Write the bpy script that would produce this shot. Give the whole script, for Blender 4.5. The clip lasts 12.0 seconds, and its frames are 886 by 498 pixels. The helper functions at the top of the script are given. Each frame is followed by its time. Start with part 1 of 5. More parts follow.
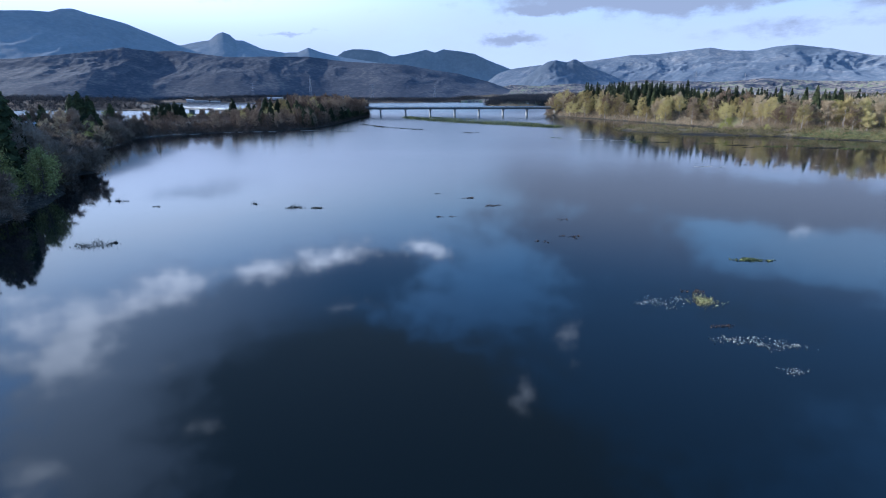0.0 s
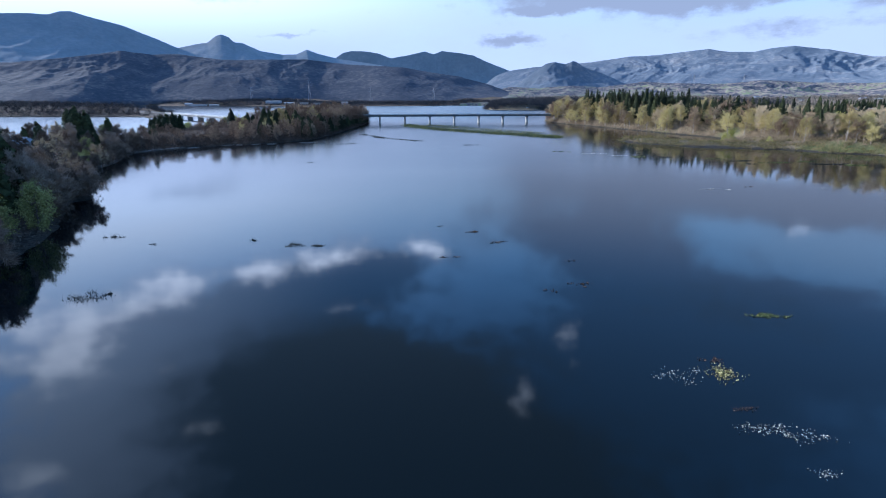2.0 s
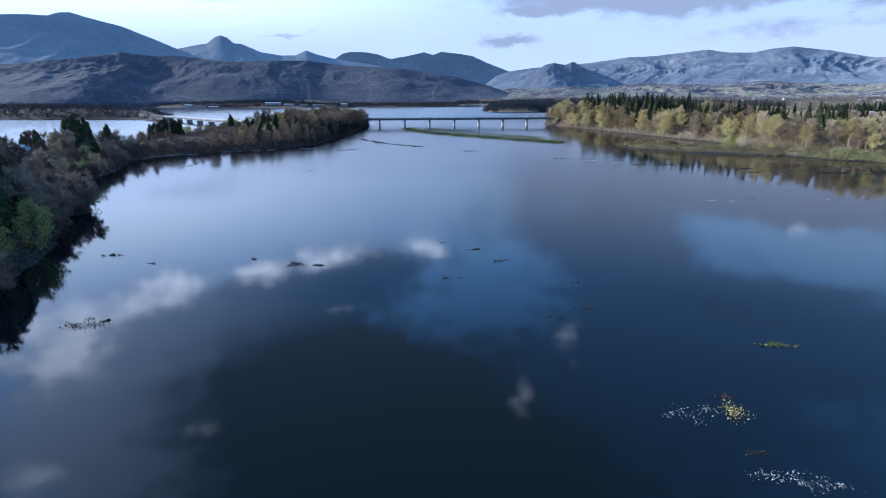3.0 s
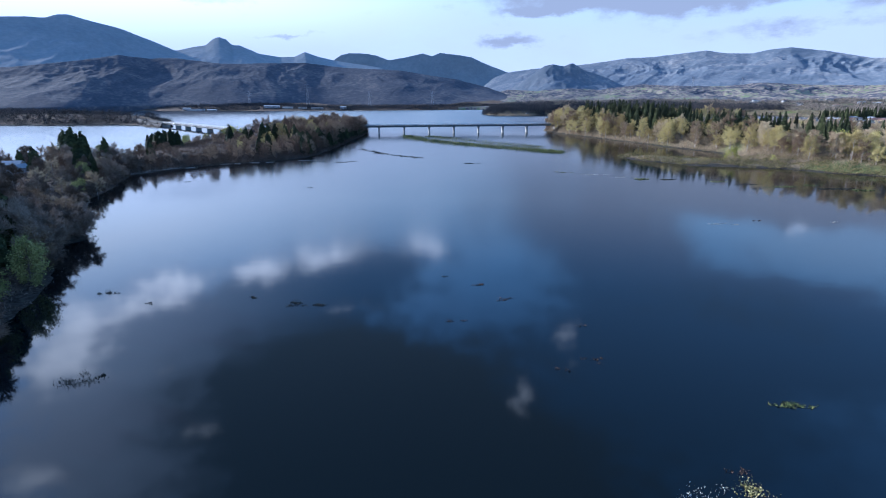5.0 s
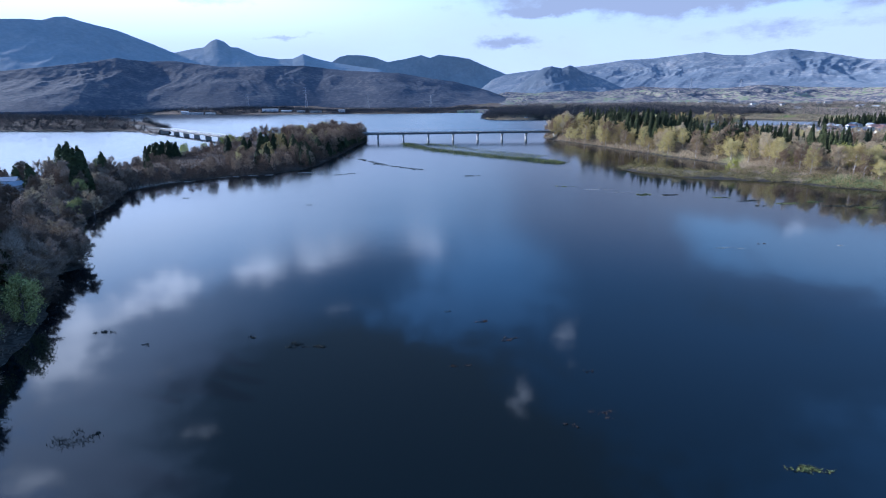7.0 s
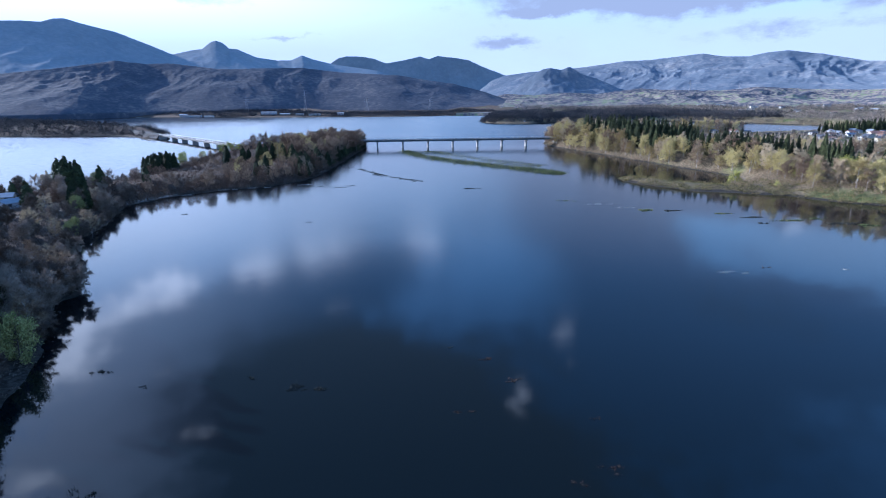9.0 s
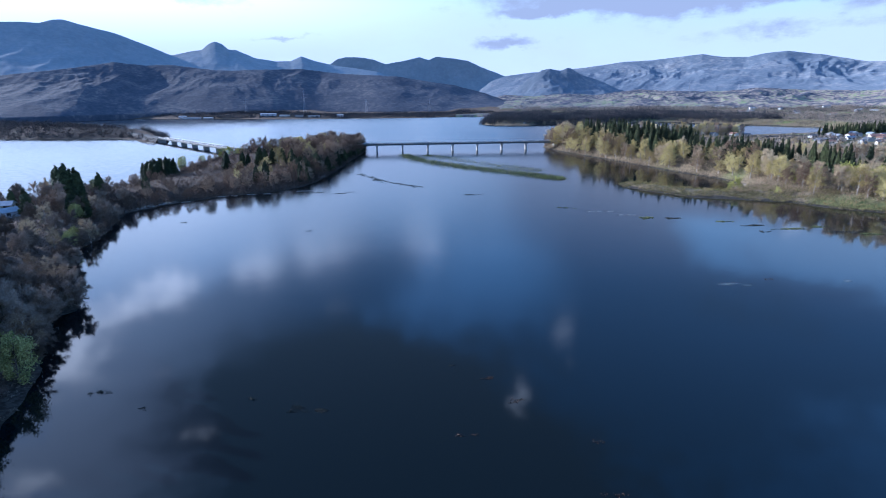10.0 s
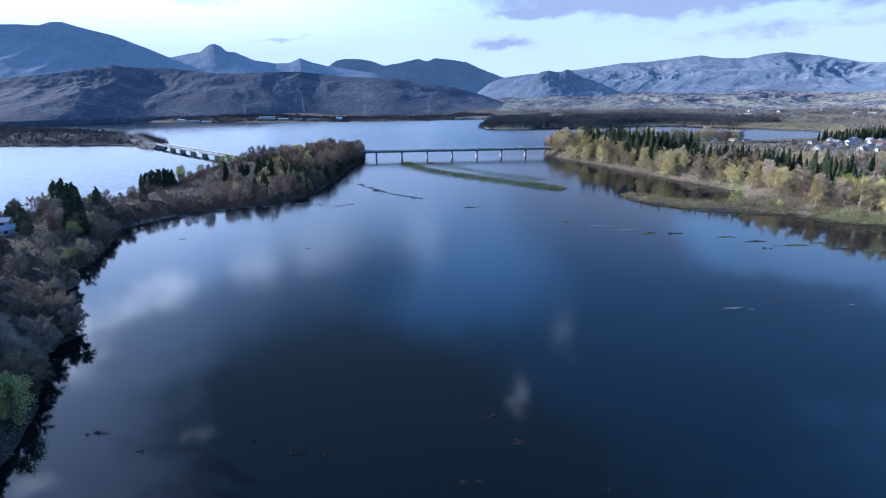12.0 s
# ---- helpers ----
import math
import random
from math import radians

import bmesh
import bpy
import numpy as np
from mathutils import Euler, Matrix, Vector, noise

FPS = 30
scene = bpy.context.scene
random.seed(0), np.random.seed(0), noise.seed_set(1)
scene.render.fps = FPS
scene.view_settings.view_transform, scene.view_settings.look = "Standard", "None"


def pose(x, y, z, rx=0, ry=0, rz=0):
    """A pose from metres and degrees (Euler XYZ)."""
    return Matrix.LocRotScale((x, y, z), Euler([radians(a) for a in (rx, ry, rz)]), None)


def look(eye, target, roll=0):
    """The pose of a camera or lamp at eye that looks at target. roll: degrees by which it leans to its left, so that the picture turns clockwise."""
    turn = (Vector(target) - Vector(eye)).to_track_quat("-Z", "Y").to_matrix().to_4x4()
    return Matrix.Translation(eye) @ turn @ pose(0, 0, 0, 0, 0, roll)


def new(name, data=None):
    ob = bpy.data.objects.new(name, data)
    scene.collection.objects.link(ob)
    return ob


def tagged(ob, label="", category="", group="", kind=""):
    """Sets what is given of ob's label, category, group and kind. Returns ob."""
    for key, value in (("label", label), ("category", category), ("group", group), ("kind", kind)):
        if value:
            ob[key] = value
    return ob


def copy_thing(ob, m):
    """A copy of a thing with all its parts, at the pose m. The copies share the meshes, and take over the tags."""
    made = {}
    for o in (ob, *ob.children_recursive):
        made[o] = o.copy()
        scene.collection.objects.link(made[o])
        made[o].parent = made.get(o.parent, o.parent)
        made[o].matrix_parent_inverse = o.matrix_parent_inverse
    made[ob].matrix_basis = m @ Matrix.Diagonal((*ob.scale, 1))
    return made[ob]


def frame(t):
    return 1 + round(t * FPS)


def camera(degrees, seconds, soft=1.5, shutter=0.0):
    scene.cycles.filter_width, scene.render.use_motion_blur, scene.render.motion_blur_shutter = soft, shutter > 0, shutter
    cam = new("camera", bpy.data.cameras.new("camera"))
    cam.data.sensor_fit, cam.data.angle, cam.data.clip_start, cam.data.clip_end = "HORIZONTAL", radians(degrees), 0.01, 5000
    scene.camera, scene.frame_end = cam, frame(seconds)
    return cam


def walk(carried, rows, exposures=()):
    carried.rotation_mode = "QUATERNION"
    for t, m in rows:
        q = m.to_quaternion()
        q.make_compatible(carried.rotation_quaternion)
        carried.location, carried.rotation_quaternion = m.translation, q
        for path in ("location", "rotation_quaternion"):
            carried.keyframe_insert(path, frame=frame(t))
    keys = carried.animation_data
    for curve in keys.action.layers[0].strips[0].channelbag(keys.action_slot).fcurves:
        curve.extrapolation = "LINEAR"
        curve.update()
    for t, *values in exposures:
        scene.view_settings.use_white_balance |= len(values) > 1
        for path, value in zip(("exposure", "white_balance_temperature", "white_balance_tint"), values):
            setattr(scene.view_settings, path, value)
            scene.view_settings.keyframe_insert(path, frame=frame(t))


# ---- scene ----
cam = camera(79.0, 12.0, soft=1.0)
METRES, EYE, TILT, LEAN, TURN = 41.7, 20.0, -16.0, 0.0, 0.0
ROWS = [
    (0.0, 0.0, 0.0, 0.0, 0.0, 0.0, -0.0),
    (0.5, -0.0055, 0.0132, 0.0407, -0.03, 0.03, 0.04),
    (1.0, -0.0094, 0.0278, 0.0818, -0.04, 0.05, 0.07),
    (1.5, -0.0145, 0.0425, 0.1217, -0.07, 0.08, 0.12),
    (2.0, -0.0197, 0.0559, 0.162, -0.1, 0.09, 0.15),
    (2.5, -0.0257, 0.0679, 0.2027, -0.12, 0.1, 0.17),
    (3.0, -0.0308, 0.0805, 0.2429, -0.15, 0.12, 0.2),
    (5.0, -0.0477, 0.1278, 0.4051, -0.24, 0.16, 0.34),
    (5.5, -0.052, 0.1399, 0.4452, -0.27, 0.17, 0.36),
    (6.0, -0.056, 0.152, 0.4853, -0.3, 0.2, 0.38),
    (6.5, -0.0602, 0.1627, 0.5252, -0.33, 0.22, 0.39),
    (7.0, -0.065, 0.1741, 0.5647, -0.38, 0.25, 0.45),
    (9.0, -0.0807, 0.2145, 0.7249, -0.49, 0.3, 0.52),
    (9.5, -0.0848, 0.2231, 0.7645, -0.51, 0.32, 0.56),
    (10.0, -0.0881, 0.2307, 0.8042, -0.54, 0.33, 0.59),
    (10.5, -0.0916, 0.2392, 0.8428, -0.58, 0.34, 0.62),
    (11.0, -0.0945, 0.2469, 0.8811, -0.6, 0.37, 0.68),
    (11.5, -0.0979, 0.2547, 0.9199, -0.62, 0.39, 0.71),
    (12.0, -0.1004, 0.2627, 0.9584, -0.64, 0.4, 0.73),
]
walk(cam, [(t, pose(0, 0, EYE, TILT, LEAN, TURN) @ pose(METRES * x, METRES * y, METRES * z, 90 + pitch, roll, yaw)) for t, x, y, z, yaw, pitch, roll in ROWS], exposures=[(0.0, 1.22, 4560, 12), (12.0, 1.42, 4400, 16)])

# ---- world, sun, exposure ----
SUN_AZ, SUN_EL = -66.0, 18.0
scene.view_settings.exposure = 0.0

world = bpy.data.worlds.new("sky")
scene.world = world
world.use_nodes = True


def build_sky(tree):
    nodes, links = tree.nodes, tree.links
    nodes.clear()

    def put(socket, value):
        if isinstance(value, (int, float)):
            socket.default_value = value
        elif isinstance(value, tuple):
            socket.default_value = value
        else:
            links.new(value, socket)

    def calc(op, a, b=0.0, c=0.0, clamp=False):
        n = nodes.new("ShaderNodeMath")
        n.operation, n.use_clamp = op, clamp
        put(n.inputs[0], a), put(n.inputs[1], b), put(n.inputs[2], c)
        return n.outputs[0]

    def ramp01(v, lo, hi):
        n = nodes.new("ShaderNodeMapRange")
        n.interpolation_type = "SMOOTHSTEP"
        put(n.inputs[0], v), put(n.inputs[1], lo), put(n.inputs[2], hi)
        return n.outputs[0]

    def blend(f, a, b):
        n = nodes.new("ShaderNodeMix")
        n.data_type = "RGBA"
        put(n.inputs[0], f), put(n.inputs[6], a), put(n.inputs[7], b)
        return n.outputs[2]

    def cloth(vec, scale, detail, rough=0.55):
        n = nodes.new("ShaderNodeTexNoise")
        put(n.inputs["Vector"], vec)
        n.inputs["Scale"].default_value, n.inputs["Detail"].default_value, n.inputs["Roughness"].default_value = scale, detail, rough
        return n

    coord = nodes.new("ShaderNodeTexCoord").outputs["Generated"]
    split = nodes.new("ShaderNodeSeparateXYZ")
    links.new(coord, split.inputs[0])
    x, y, z = split.outputs
    az = calc("MULTIPLY", calc("ARCTAN2", x, y), 57.29578)
    el = calc("MULTIPLY", calc("ARCSINE", z), 57.29578)
    # ragged edges: the clouds' own angles are shifted by a billowing noise
    join = nodes.new("ShaderNodeCombineXYZ")
    put(join.inputs[0], calc("MULTIPLY", az, 0.055)), put(join.inputs[1], calc("MULTIPLY", el, 0.11))
    billow = cloth(join.outputs[0], 1.6, 8.0, 0.62)
    fine = cloth(join.outputs[0], 4.2, 7.0, 0.62)
    shift = nodes.new("ShaderNodeSeparateColor")
    links.new(billow.outputs["Color"], shift.inputs[0])
    az2 = calc("ADD", az, calc("MULTIPLY", calc("SUBTRACT", shift.outputs[0], 0.5), 13.0))
    el2 = calc("ADD", el, calc("MULTIPLY", calc("SUBTRACT", shift.outputs[1], 0.5), 5.5))
    ragged = calc("SUBTRACT", fine.outputs["Fac"], 0.5)

    def banks(rows):
        """Cloud masses: heading, height, half width, half height (degrees), weight."""
        total = None
        for a, e, wa, we, k in rows:
            p, q = calc("DIVIDE", calc("SUBTRACT", az2, a), wa), calc("DIVIDE", calc("SUBTRACT", el2, e), we)
            g = calc("MULTIPLY", calc("EXPONENT", calc("MULTIPLY", calc("MULTIPLY_ADD", p, p, calc("MULTIPLY", q, q)), -1.0)), k)
            total = g if total is None else calc("ADD", total, g)
        return total

    # grey masses, with the low bank over the eastern mountains
    grey = banks([(-33, 22.5, 9, 4.6, 1.2), (-18, 22.5, 9, 4.2, 1.1), (-9, 18.2, 8.5, 2.6, 1.0), (7, 13.5, 7, 2.8, 0.5), (18, 14.5, 7.5, 4.0, 0.85), (36, 20.5, 14, 4.0, 1.1),
                  (24, 28, 16, 8, 1.0), (-36, 31, 14, 6, 0.8), (26, 9.2, 16, 1.7, 2.0), (47, 7.9, 10, 1.0, 1.2), (9.5, 8.0, 3.5, 0.5, 0.7), (7.5, 5.0, 4.0, 0.55, 0.8), (-15, 5.6, 3.0, 0.22, 0.6),
                  (-23, 8.6, 5.5, 0.8, 0.6), (33, 5.4, 9.0, 0.6, 0.5), (150, 25, 60, 10, 0.7), (-120, 22, 30, 6, 0.6)])
    # the dark underside of the thick cloud overhead
    deck = banks([(-8, 35, 19, 8.5, 1.5), (-14, 28, 15, 4.5, 0.9), (8, 33.5, 6, 2.2, 0.7), (14, 41, 26, 7, 0.6), (0, 58, 70, 15, 0.9), (30, 19.5, 12, 3.0, 0.45)])
    # edges and knolls that catch the low sun
    bright = banks([(-38, 19.6, 4.0, 2.4, 1.2), (-32.5, 18.0, 5.0, 1.7, 1.1), (-26, 18.4, 4.5, 1.4, 0.75), (-38.5, 23.0, 4.0, 2.0, 0.85), (-19.5, 17.6, 2.6, 1.2, 1.1), (-13.5, 16.8, 5.0, 1.3, 0.85),
                    (-5.5, 15.6, 6.0, 1.7, 0.5), (-1.8, 16.6, 2.2, 1.2, 1.0), (-10.5, 22.1, 4.0, 0.6, 0.45), (14.4, 25.3, 1.6, 2.0, 0.5), (10.2, 30.2, 1.6, 2.4, 0.48), (-43.5, 31.5, 4.0, 3.0, 0.6),
                    (35.0, 11.2, 1.6, 0.6, 0.62), (-41, 16.0, 3.0, 1.0, 0.5), (-14.5, 9.2, 3.0, 0.7, 0.45), (-31, 25.5, 6.0, 1.2, 0.3), (-27, 31, 3.0, 1.2, 0.3)])
    shade = ramp01(calc("MULTIPLY_ADD", ragged, 0.9, deck), 0.12, 0.95)
    cover = calc("MULTIPLY", ramp01(calc("MULTIPLY_ADD", ragged, 1.3, calc("ADD", grey, calc("MULTIPLY", deck, 0.8))), 0.16, 0.78), 0.95)
    lit = ramp01(calc("MULTIPLY_ADD", ragged, 1.25, bright), 0.22, 0.95)
    lit = calc("MULTIPLY", lit, calc("MULTIPLY_ADD", ramp01(fine.outputs["Fac"], 0.34, 0.64), 0.45, 0.5))
    cover = calc("MAXIMUM", cover, calc("MULTIPLY", lit, 0.95))
    # thin haze that whitens the sky low down, more so towards the sun
    haze = calc("MULTIPLY", calc("SUBTRACT", 1.0, ramp01(el, 6.0, 20.0)), 0.95)
    glow = calc("MULTIPLY", calc("SUBTRACT", 1.0, ramp01(az, -30.0, 10.0)), calc("MULTIPLY", ramp01(el, 3.5, 11.0), calc("SUBTRACT", 1.0, ramp01(el, 15.0, 24.0))))
    thin_power = calc("MULTIPLY_ADD", glow, 0.36, 0.36)
    haze = calc("MULTIPLY_ADD", glow, 0.36, haze)
    # the bright sky round the veiled sun
    from_sun = calc("DIVIDE", calc("SUBTRACT", az, SUN_AZ), 26.0)
    aureole = calc("MULTIPLY", calc("EXPONENT", calc("MULTIPLY", calc("MULTIPLY", from_sun, from_sun), -1.0)), calc("SUBTRACT", 1.0, ramp01(el, 12.0, 45.0)))
    thin_power = calc("MULTIPLY_ADD", aureole, 0.2, thin_power)
    haze = calc("MULTIPLY_ADD", aureole, 0.6, haze)
    # a thin bright veil in the gap of the eastern clouds
    haze = calc("ADD", haze, banks([(38, 12.6, 9, 3.2, 0.4)]))
    haze = calc("MULTIPLY_ADD", calc("SUBTRACT", billow.outputs["Fac"], 0.5), 0.30, haze, clamp=True)
    base = blend(ramp01(el, 9.0, 20.0), (0.114, 0.111, 0.114, 1), (0.048, 0.078, 0.120, 1))
    base = blend(calc("SUBTRACT", 1.0, ramp01(az, -44.0, -8.0)), base, (0.28, 0.30, 0.32, 1))
    base = blend(shade, base, (0.046, 0.054, 0.057, 1))

    sky = nodes.new("ShaderNodeTexSky")
    sky.sky_type, sky.sun_disc = "NISHITA", False
    sky.sun_elevation, sky.sun_rotation = radians(SUN_EL), radians(SUN_AZ)
    sky.air_density, sky.dust_density, sky.ozone_density = 1.3, 0.3, 3.0
    clear, cloud, both = nodes.new("ShaderNodeBackground"), nodes.new("ShaderNodeBackground"), nodes.new("ShaderNodeMixShader")
    links.new(sky.outputs[0], clear.inputs[0])
    clear.inputs[1].default_value = 0.112
    links.new(blend(lit, base, (0.84, 0.775, 0.68, 1)), cloud.inputs[0])
    cloud.inputs[1].default_value = 1.65
    thin, veiled = nodes.new("ShaderNodeBackground"), nodes.new("ShaderNodeMixShader")
    put(thin.inputs[0], blend(aureole, blend(ramp01(el, 5.0, 12.0), (0.87, 0.85, 0.91, 1), blend(ramp01(az, 5.0, 28.0), (0.87, 0.88, 0.86, 1), (0.70, 0.87, 1.0, 1))), (0.92, 0.90, 0.84, 1)))
    put(thin.inputs[1], thin_power)
    put(veiled.inputs[0], haze)
    links.new(clear.outputs[0], veiled.inputs[1]), links.new(thin.outputs[0], veiled.inputs[2])
    put(both.inputs[0], cover)
    links.new(veiled.outputs[0], both.inputs[1]), links.new(cloud.outputs[0], both.inputs[2])
    out = nodes.new("ShaderNodeOutputWorld")
    links.new(both.outputs[0], out.inputs[0])


build_sky(world.node_tree)

sun = new("sun", bpy.data.lights.new("sun", "SUN"))
sun.data.energy, sun.data.angle, sun.data.color = 5.0, radians(0.6), (1.0, 0.82, 0.60)
sun_way = Vector((math.sin(radians(SUN_AZ)) * math.cos(radians(SUN_EL)), math.cos(radians(SUN_AZ)) * math.cos(radians(SUN_EL)), math.sin(radians(SUN_EL))))
sun.matrix_world = look(sun_way * 900, (0, 0, 0))


# ---- materials ----
def material(name, colours, scale=1.0, rough=0.85, bump=0.0, bump_scale=8.0, random_object=0.0, random_island=0.0, metal=0.0, detail=6.0, spread=(0.35, 0.65), stretch=None, canopy=0.0, crowns=0.08):
    """A surface with two or three base colours mixed by noise at two scales, with relief."""
    mat = bpy.data.materials.new(name)
    mat.use_nodes = True
    nodes, links = mat.node_tree.nodes, mat.node_tree.links
    bsdf = nodes["Principled BSDF"]
    bsdf.inputs["Roughness"].default_value, bsdf.inputs["Metallic"].default_value = rough, metal
    bsdf.inputs["Diffuse Roughness"].default_value = 1.0 if rough >= 1.0 else 0.0
    if rough >= 0.75:
        bsdf.inputs["Specular IOR Level"].default_value = 0.12
    place = nodes.new("ShaderNodeTexCoord").outputs["Object"] if stretch is None else nodes.new("ShaderNodeMapping").outputs[0]
    if stretch is not None:
        links.new(nodes.new("ShaderNodeTexCoord").outputs["Object"], place.node.inputs[0])
        place.node.inputs["Scale"].default_value = stretch
    big, small = nodes.new("ShaderNodeTexNoise"), nodes.new("ShaderNodeTexNoise")
    for n, s in ((big, scale), (small, scale * 7.3)):
        links.new(place, n.inputs["Vector"])
        n.inputs["Scale"].default_value, n.inputs["Detail"].default_value = s, detail
    mix = nodes.new("ShaderNodeMath")
    mix.operation = "MULTIPLY_ADD"
    mix.inputs[1].default_value = 0.45
    links.new(small.outputs["Fac"], mix.inputs[0])
    half = nodes.new("ShaderNodeMath")
    half.operation = "MULTIPLY"
    half.inputs[1].default_value = 0.55
    links.new(big.outputs["Fac"], half.inputs[0]), links.new(half.outputs[0], mix.inputs[2])
    value = mix.outputs[0]
    for socket, k in (("Random", random_object), ("Random Per Island", random_island)):
        if k:
            info = nodes.new("ShaderNodeObjectInfo" if socket == "Random" else "ShaderNodeNewGeometry")
            more = nodes.new("ShaderNodeMath")
            more.operation, more.inputs[1].default_value = "MULTIPLY_ADD", k
            links.new(info.outputs[socket], more.inputs[0]), links.new(value, more.inputs[2])
            less = nodes.new("ShaderNodeMath")
            less.operation, less.inputs[1].default_value = "SUBTRACT", k / 2
            links.new(more.outputs[0], less.inputs[0])
            value = less.outputs[0]
    if canopy:
        # tree crowns seen from afar: one cell a crown, each with its own tone
        cells = nodes.new("ShaderNodeTexVoronoi")
        links.new(place, cells.inputs["Vector"])
        cells.inputs["Scale"].default_value = canopy
        tone = nodes.new("ShaderNodeSeparateColor")
        links.new(cells.outputs["Color"], tone.inputs[0])
        more = nodes.new("ShaderNodeMath")
        more.operation, more.inputs[1].default_value = "MULTIPLY_ADD", crowns
        links.new(tone.outputs[0], more.inputs[0]), links.new(value, more.inputs[2])
        less = nodes.new("ShaderNodeMath")
        less.operation, less.inputs[1].default_value = "SUBTRACT", crowns / 2
        links.new(more.outputs[0], less.inputs[0])
        value = less.outputs[0]
    ramp = nodes.new("ShaderNodeValToRGB")
    links.new(value, ramp.inputs[0])
    lo, hi = spread
    stops = ramp.color_ramp.elements
    stops[0].position, stops[1].position = lo, hi
    stops[0].color, stops[1].color = (*colours[0], 1), (*colours[-1], 1)
    for i, c in enumerate(colours[1:-1]):
        stops.new(lo + (hi - lo) * (i + 1) / (len(colours) - 1)).color = (*c, 1)
    links.new(ramp.outputs[0], bsdf.inputs["Base Color"])
    if bump:
        rel, grain = nodes.new("ShaderNodeBump"), nodes.new("ShaderNodeTexNoise")
        links.new(place, grain.inputs["Vector"])
        grain.inputs["Scale"].default_value, grain.inputs["Detail"].default_value = bump_scale, 6.0
        rel.inputs["Distance"].default_value = bump
        links.new(grain.outputs["Fac"], rel.inputs["Height"])
        links.new(rel.outputs[0], bsdf.inputs["Normal"])
    return mat


def water_material():
    mat = bpy.data.materials.new("lake_water")
    mat.use_nodes = True
    nodes, links = mat.node_tree.nodes, mat.node_tree.links
    bsdf = nodes["Principled BSDF"]
    bsdf.inputs["Base Color"].default_value = (0.0015, 0.004, 0.006, 1)
    bsdf.inputs["IOR"].default_value = 1.333
    place = nodes.new("ShaderNodeTexCoord").outputs["Object"]

    def cloth(scale, detail, stretch):
        lay, n = nodes.new("ShaderNodeMapping"), nodes.new("ShaderNodeTexNoise")
        lay.inputs["Scale"].default_value = stretch
        links.new(place, lay.inputs[0]), links.new(lay.outputs[0], n.inputs["Vector"])
        n.inputs["Scale"].default_value, n.inputs["Detail"].default_value = scale, detail
        return n.outputs["Fac"]

    def calc(op, a, b=0.0, c=0.0):
        n = nodes.new("ShaderNodeMath")
        n.operation = op
        for socket, v in zip(n.inputs, (a, b, c)):
            if isinstance(v, (int, float)):
                socket.default_value = v
            else:
                links.new(v, socket)
        return n.outputs[0]

    def step(v, lo, hi, to_lo=0.0, to_hi=1.0):
        n = nodes.new("ShaderNodeMapRange")
        n.interpolation_type = "SMOOTHSTEP"
        links.new(v, n.inputs[0])
        for i, k in enumerate((lo, hi, to_lo, to_hi)):
            n.inputs[i + 1].default_value = k
        return n.outputs[0]

    split = nodes.new("ShaderNodeSeparateXYZ")
    links.new(place, split.inputs[0])
    east, north = split.outputs[0], split.outputs[1]
    # smooth close to the near end, a light air over the middle of the bay, ruffled on the open lake;
    # the western edge lies in the lee of the woods
    patches = cloth(0.011, 4.0, (0.35, 1.0, 1.0))
    drift = calc("MULTIPLY_ADD", calc("SUBTRACT", patches, 0.5), 130.0, north)
    lee = step(calc("MULTIPLY_ADD", north, 0.28, east), -48.0, 10.0, 0.35, 1.0)
    lee = calc("MULTIPLY", lee, step(calc("MULTIPLY_ADD", north, -0.12, east), 20.0, 75.0, 1.0, 0.25))
    air = calc("MULTIPLY", step(drift, 70.0, 250.0, 0.0, 0.12), lee)
    west = step(east, -185.0, -240.0, 0.0, 700.0)
    lake = step(calc("ADD", calc("MULTIPLY_ADD", calc("SUBTRACT", patches, 0.5), 300.0, north), west), 520.0, 760.0, 0.0, 1.0)
    rough = calc("MULTIPLY_ADD", lake, 0.02, calc("ADD", air, 0.045))
    links.new(rough, bsdf.inputs["Roughness"])
    # wavelets tilt the surface: hardly in the bay, plainly on the open lake
    lay, small, off, steep, up, unit = (nodes.new("ShaderNode" + k) for k in ("Mapping", "TexNoise", "VectorMath", "VectorMath", "VectorMath", "VectorMath"))
    lay.inputs["Scale"].default_value = (0.5, 1.0, 1.0)
    small.inputs["Scale"].default_value, small.inputs["Detail"].default_value = 0.5, 3.0
    off.operation, steep.operation, up.operation, unit.operation = "SUBTRACT", "SCALE", "ADD", "NORMALIZE"
    off.inputs[1].default_value = (0.5, 0.5, 0.5)
    links.new(place, lay.inputs[0]), links.new(lay.outputs[0], small.inputs["Vector"])
    links.new(small.outputs["Color"], off.inputs[0]), links.new(off.outputs[0], steep.inputs[0])
    links.new(calc("MULTIPLY_ADD", lake, 0.12, calc("MULTIPLY_ADD", air, 0.12, 0.004)), steep.inputs["Scale"])
    # every normal leans south so the open lake mirrors the brighter sky higher up
    lean = nodes.new("ShaderNodeCombineXYZ")
    lean.inputs[2].default_value = 1.0
    links.new(calc("MULTIPLY_ADD", lake, -0.06, calc("MULTIPLY", air, -0.12)), lean.inputs[1]), links.new(lean.outputs[0], up.inputs[1])
    links.new(steep.outputs[0], up.inputs[0]), links.new(up.outputs[0], unit.inputs[0])
    links.new(unit.outputs[0], bsdf.inputs["Normal"])
    return mat


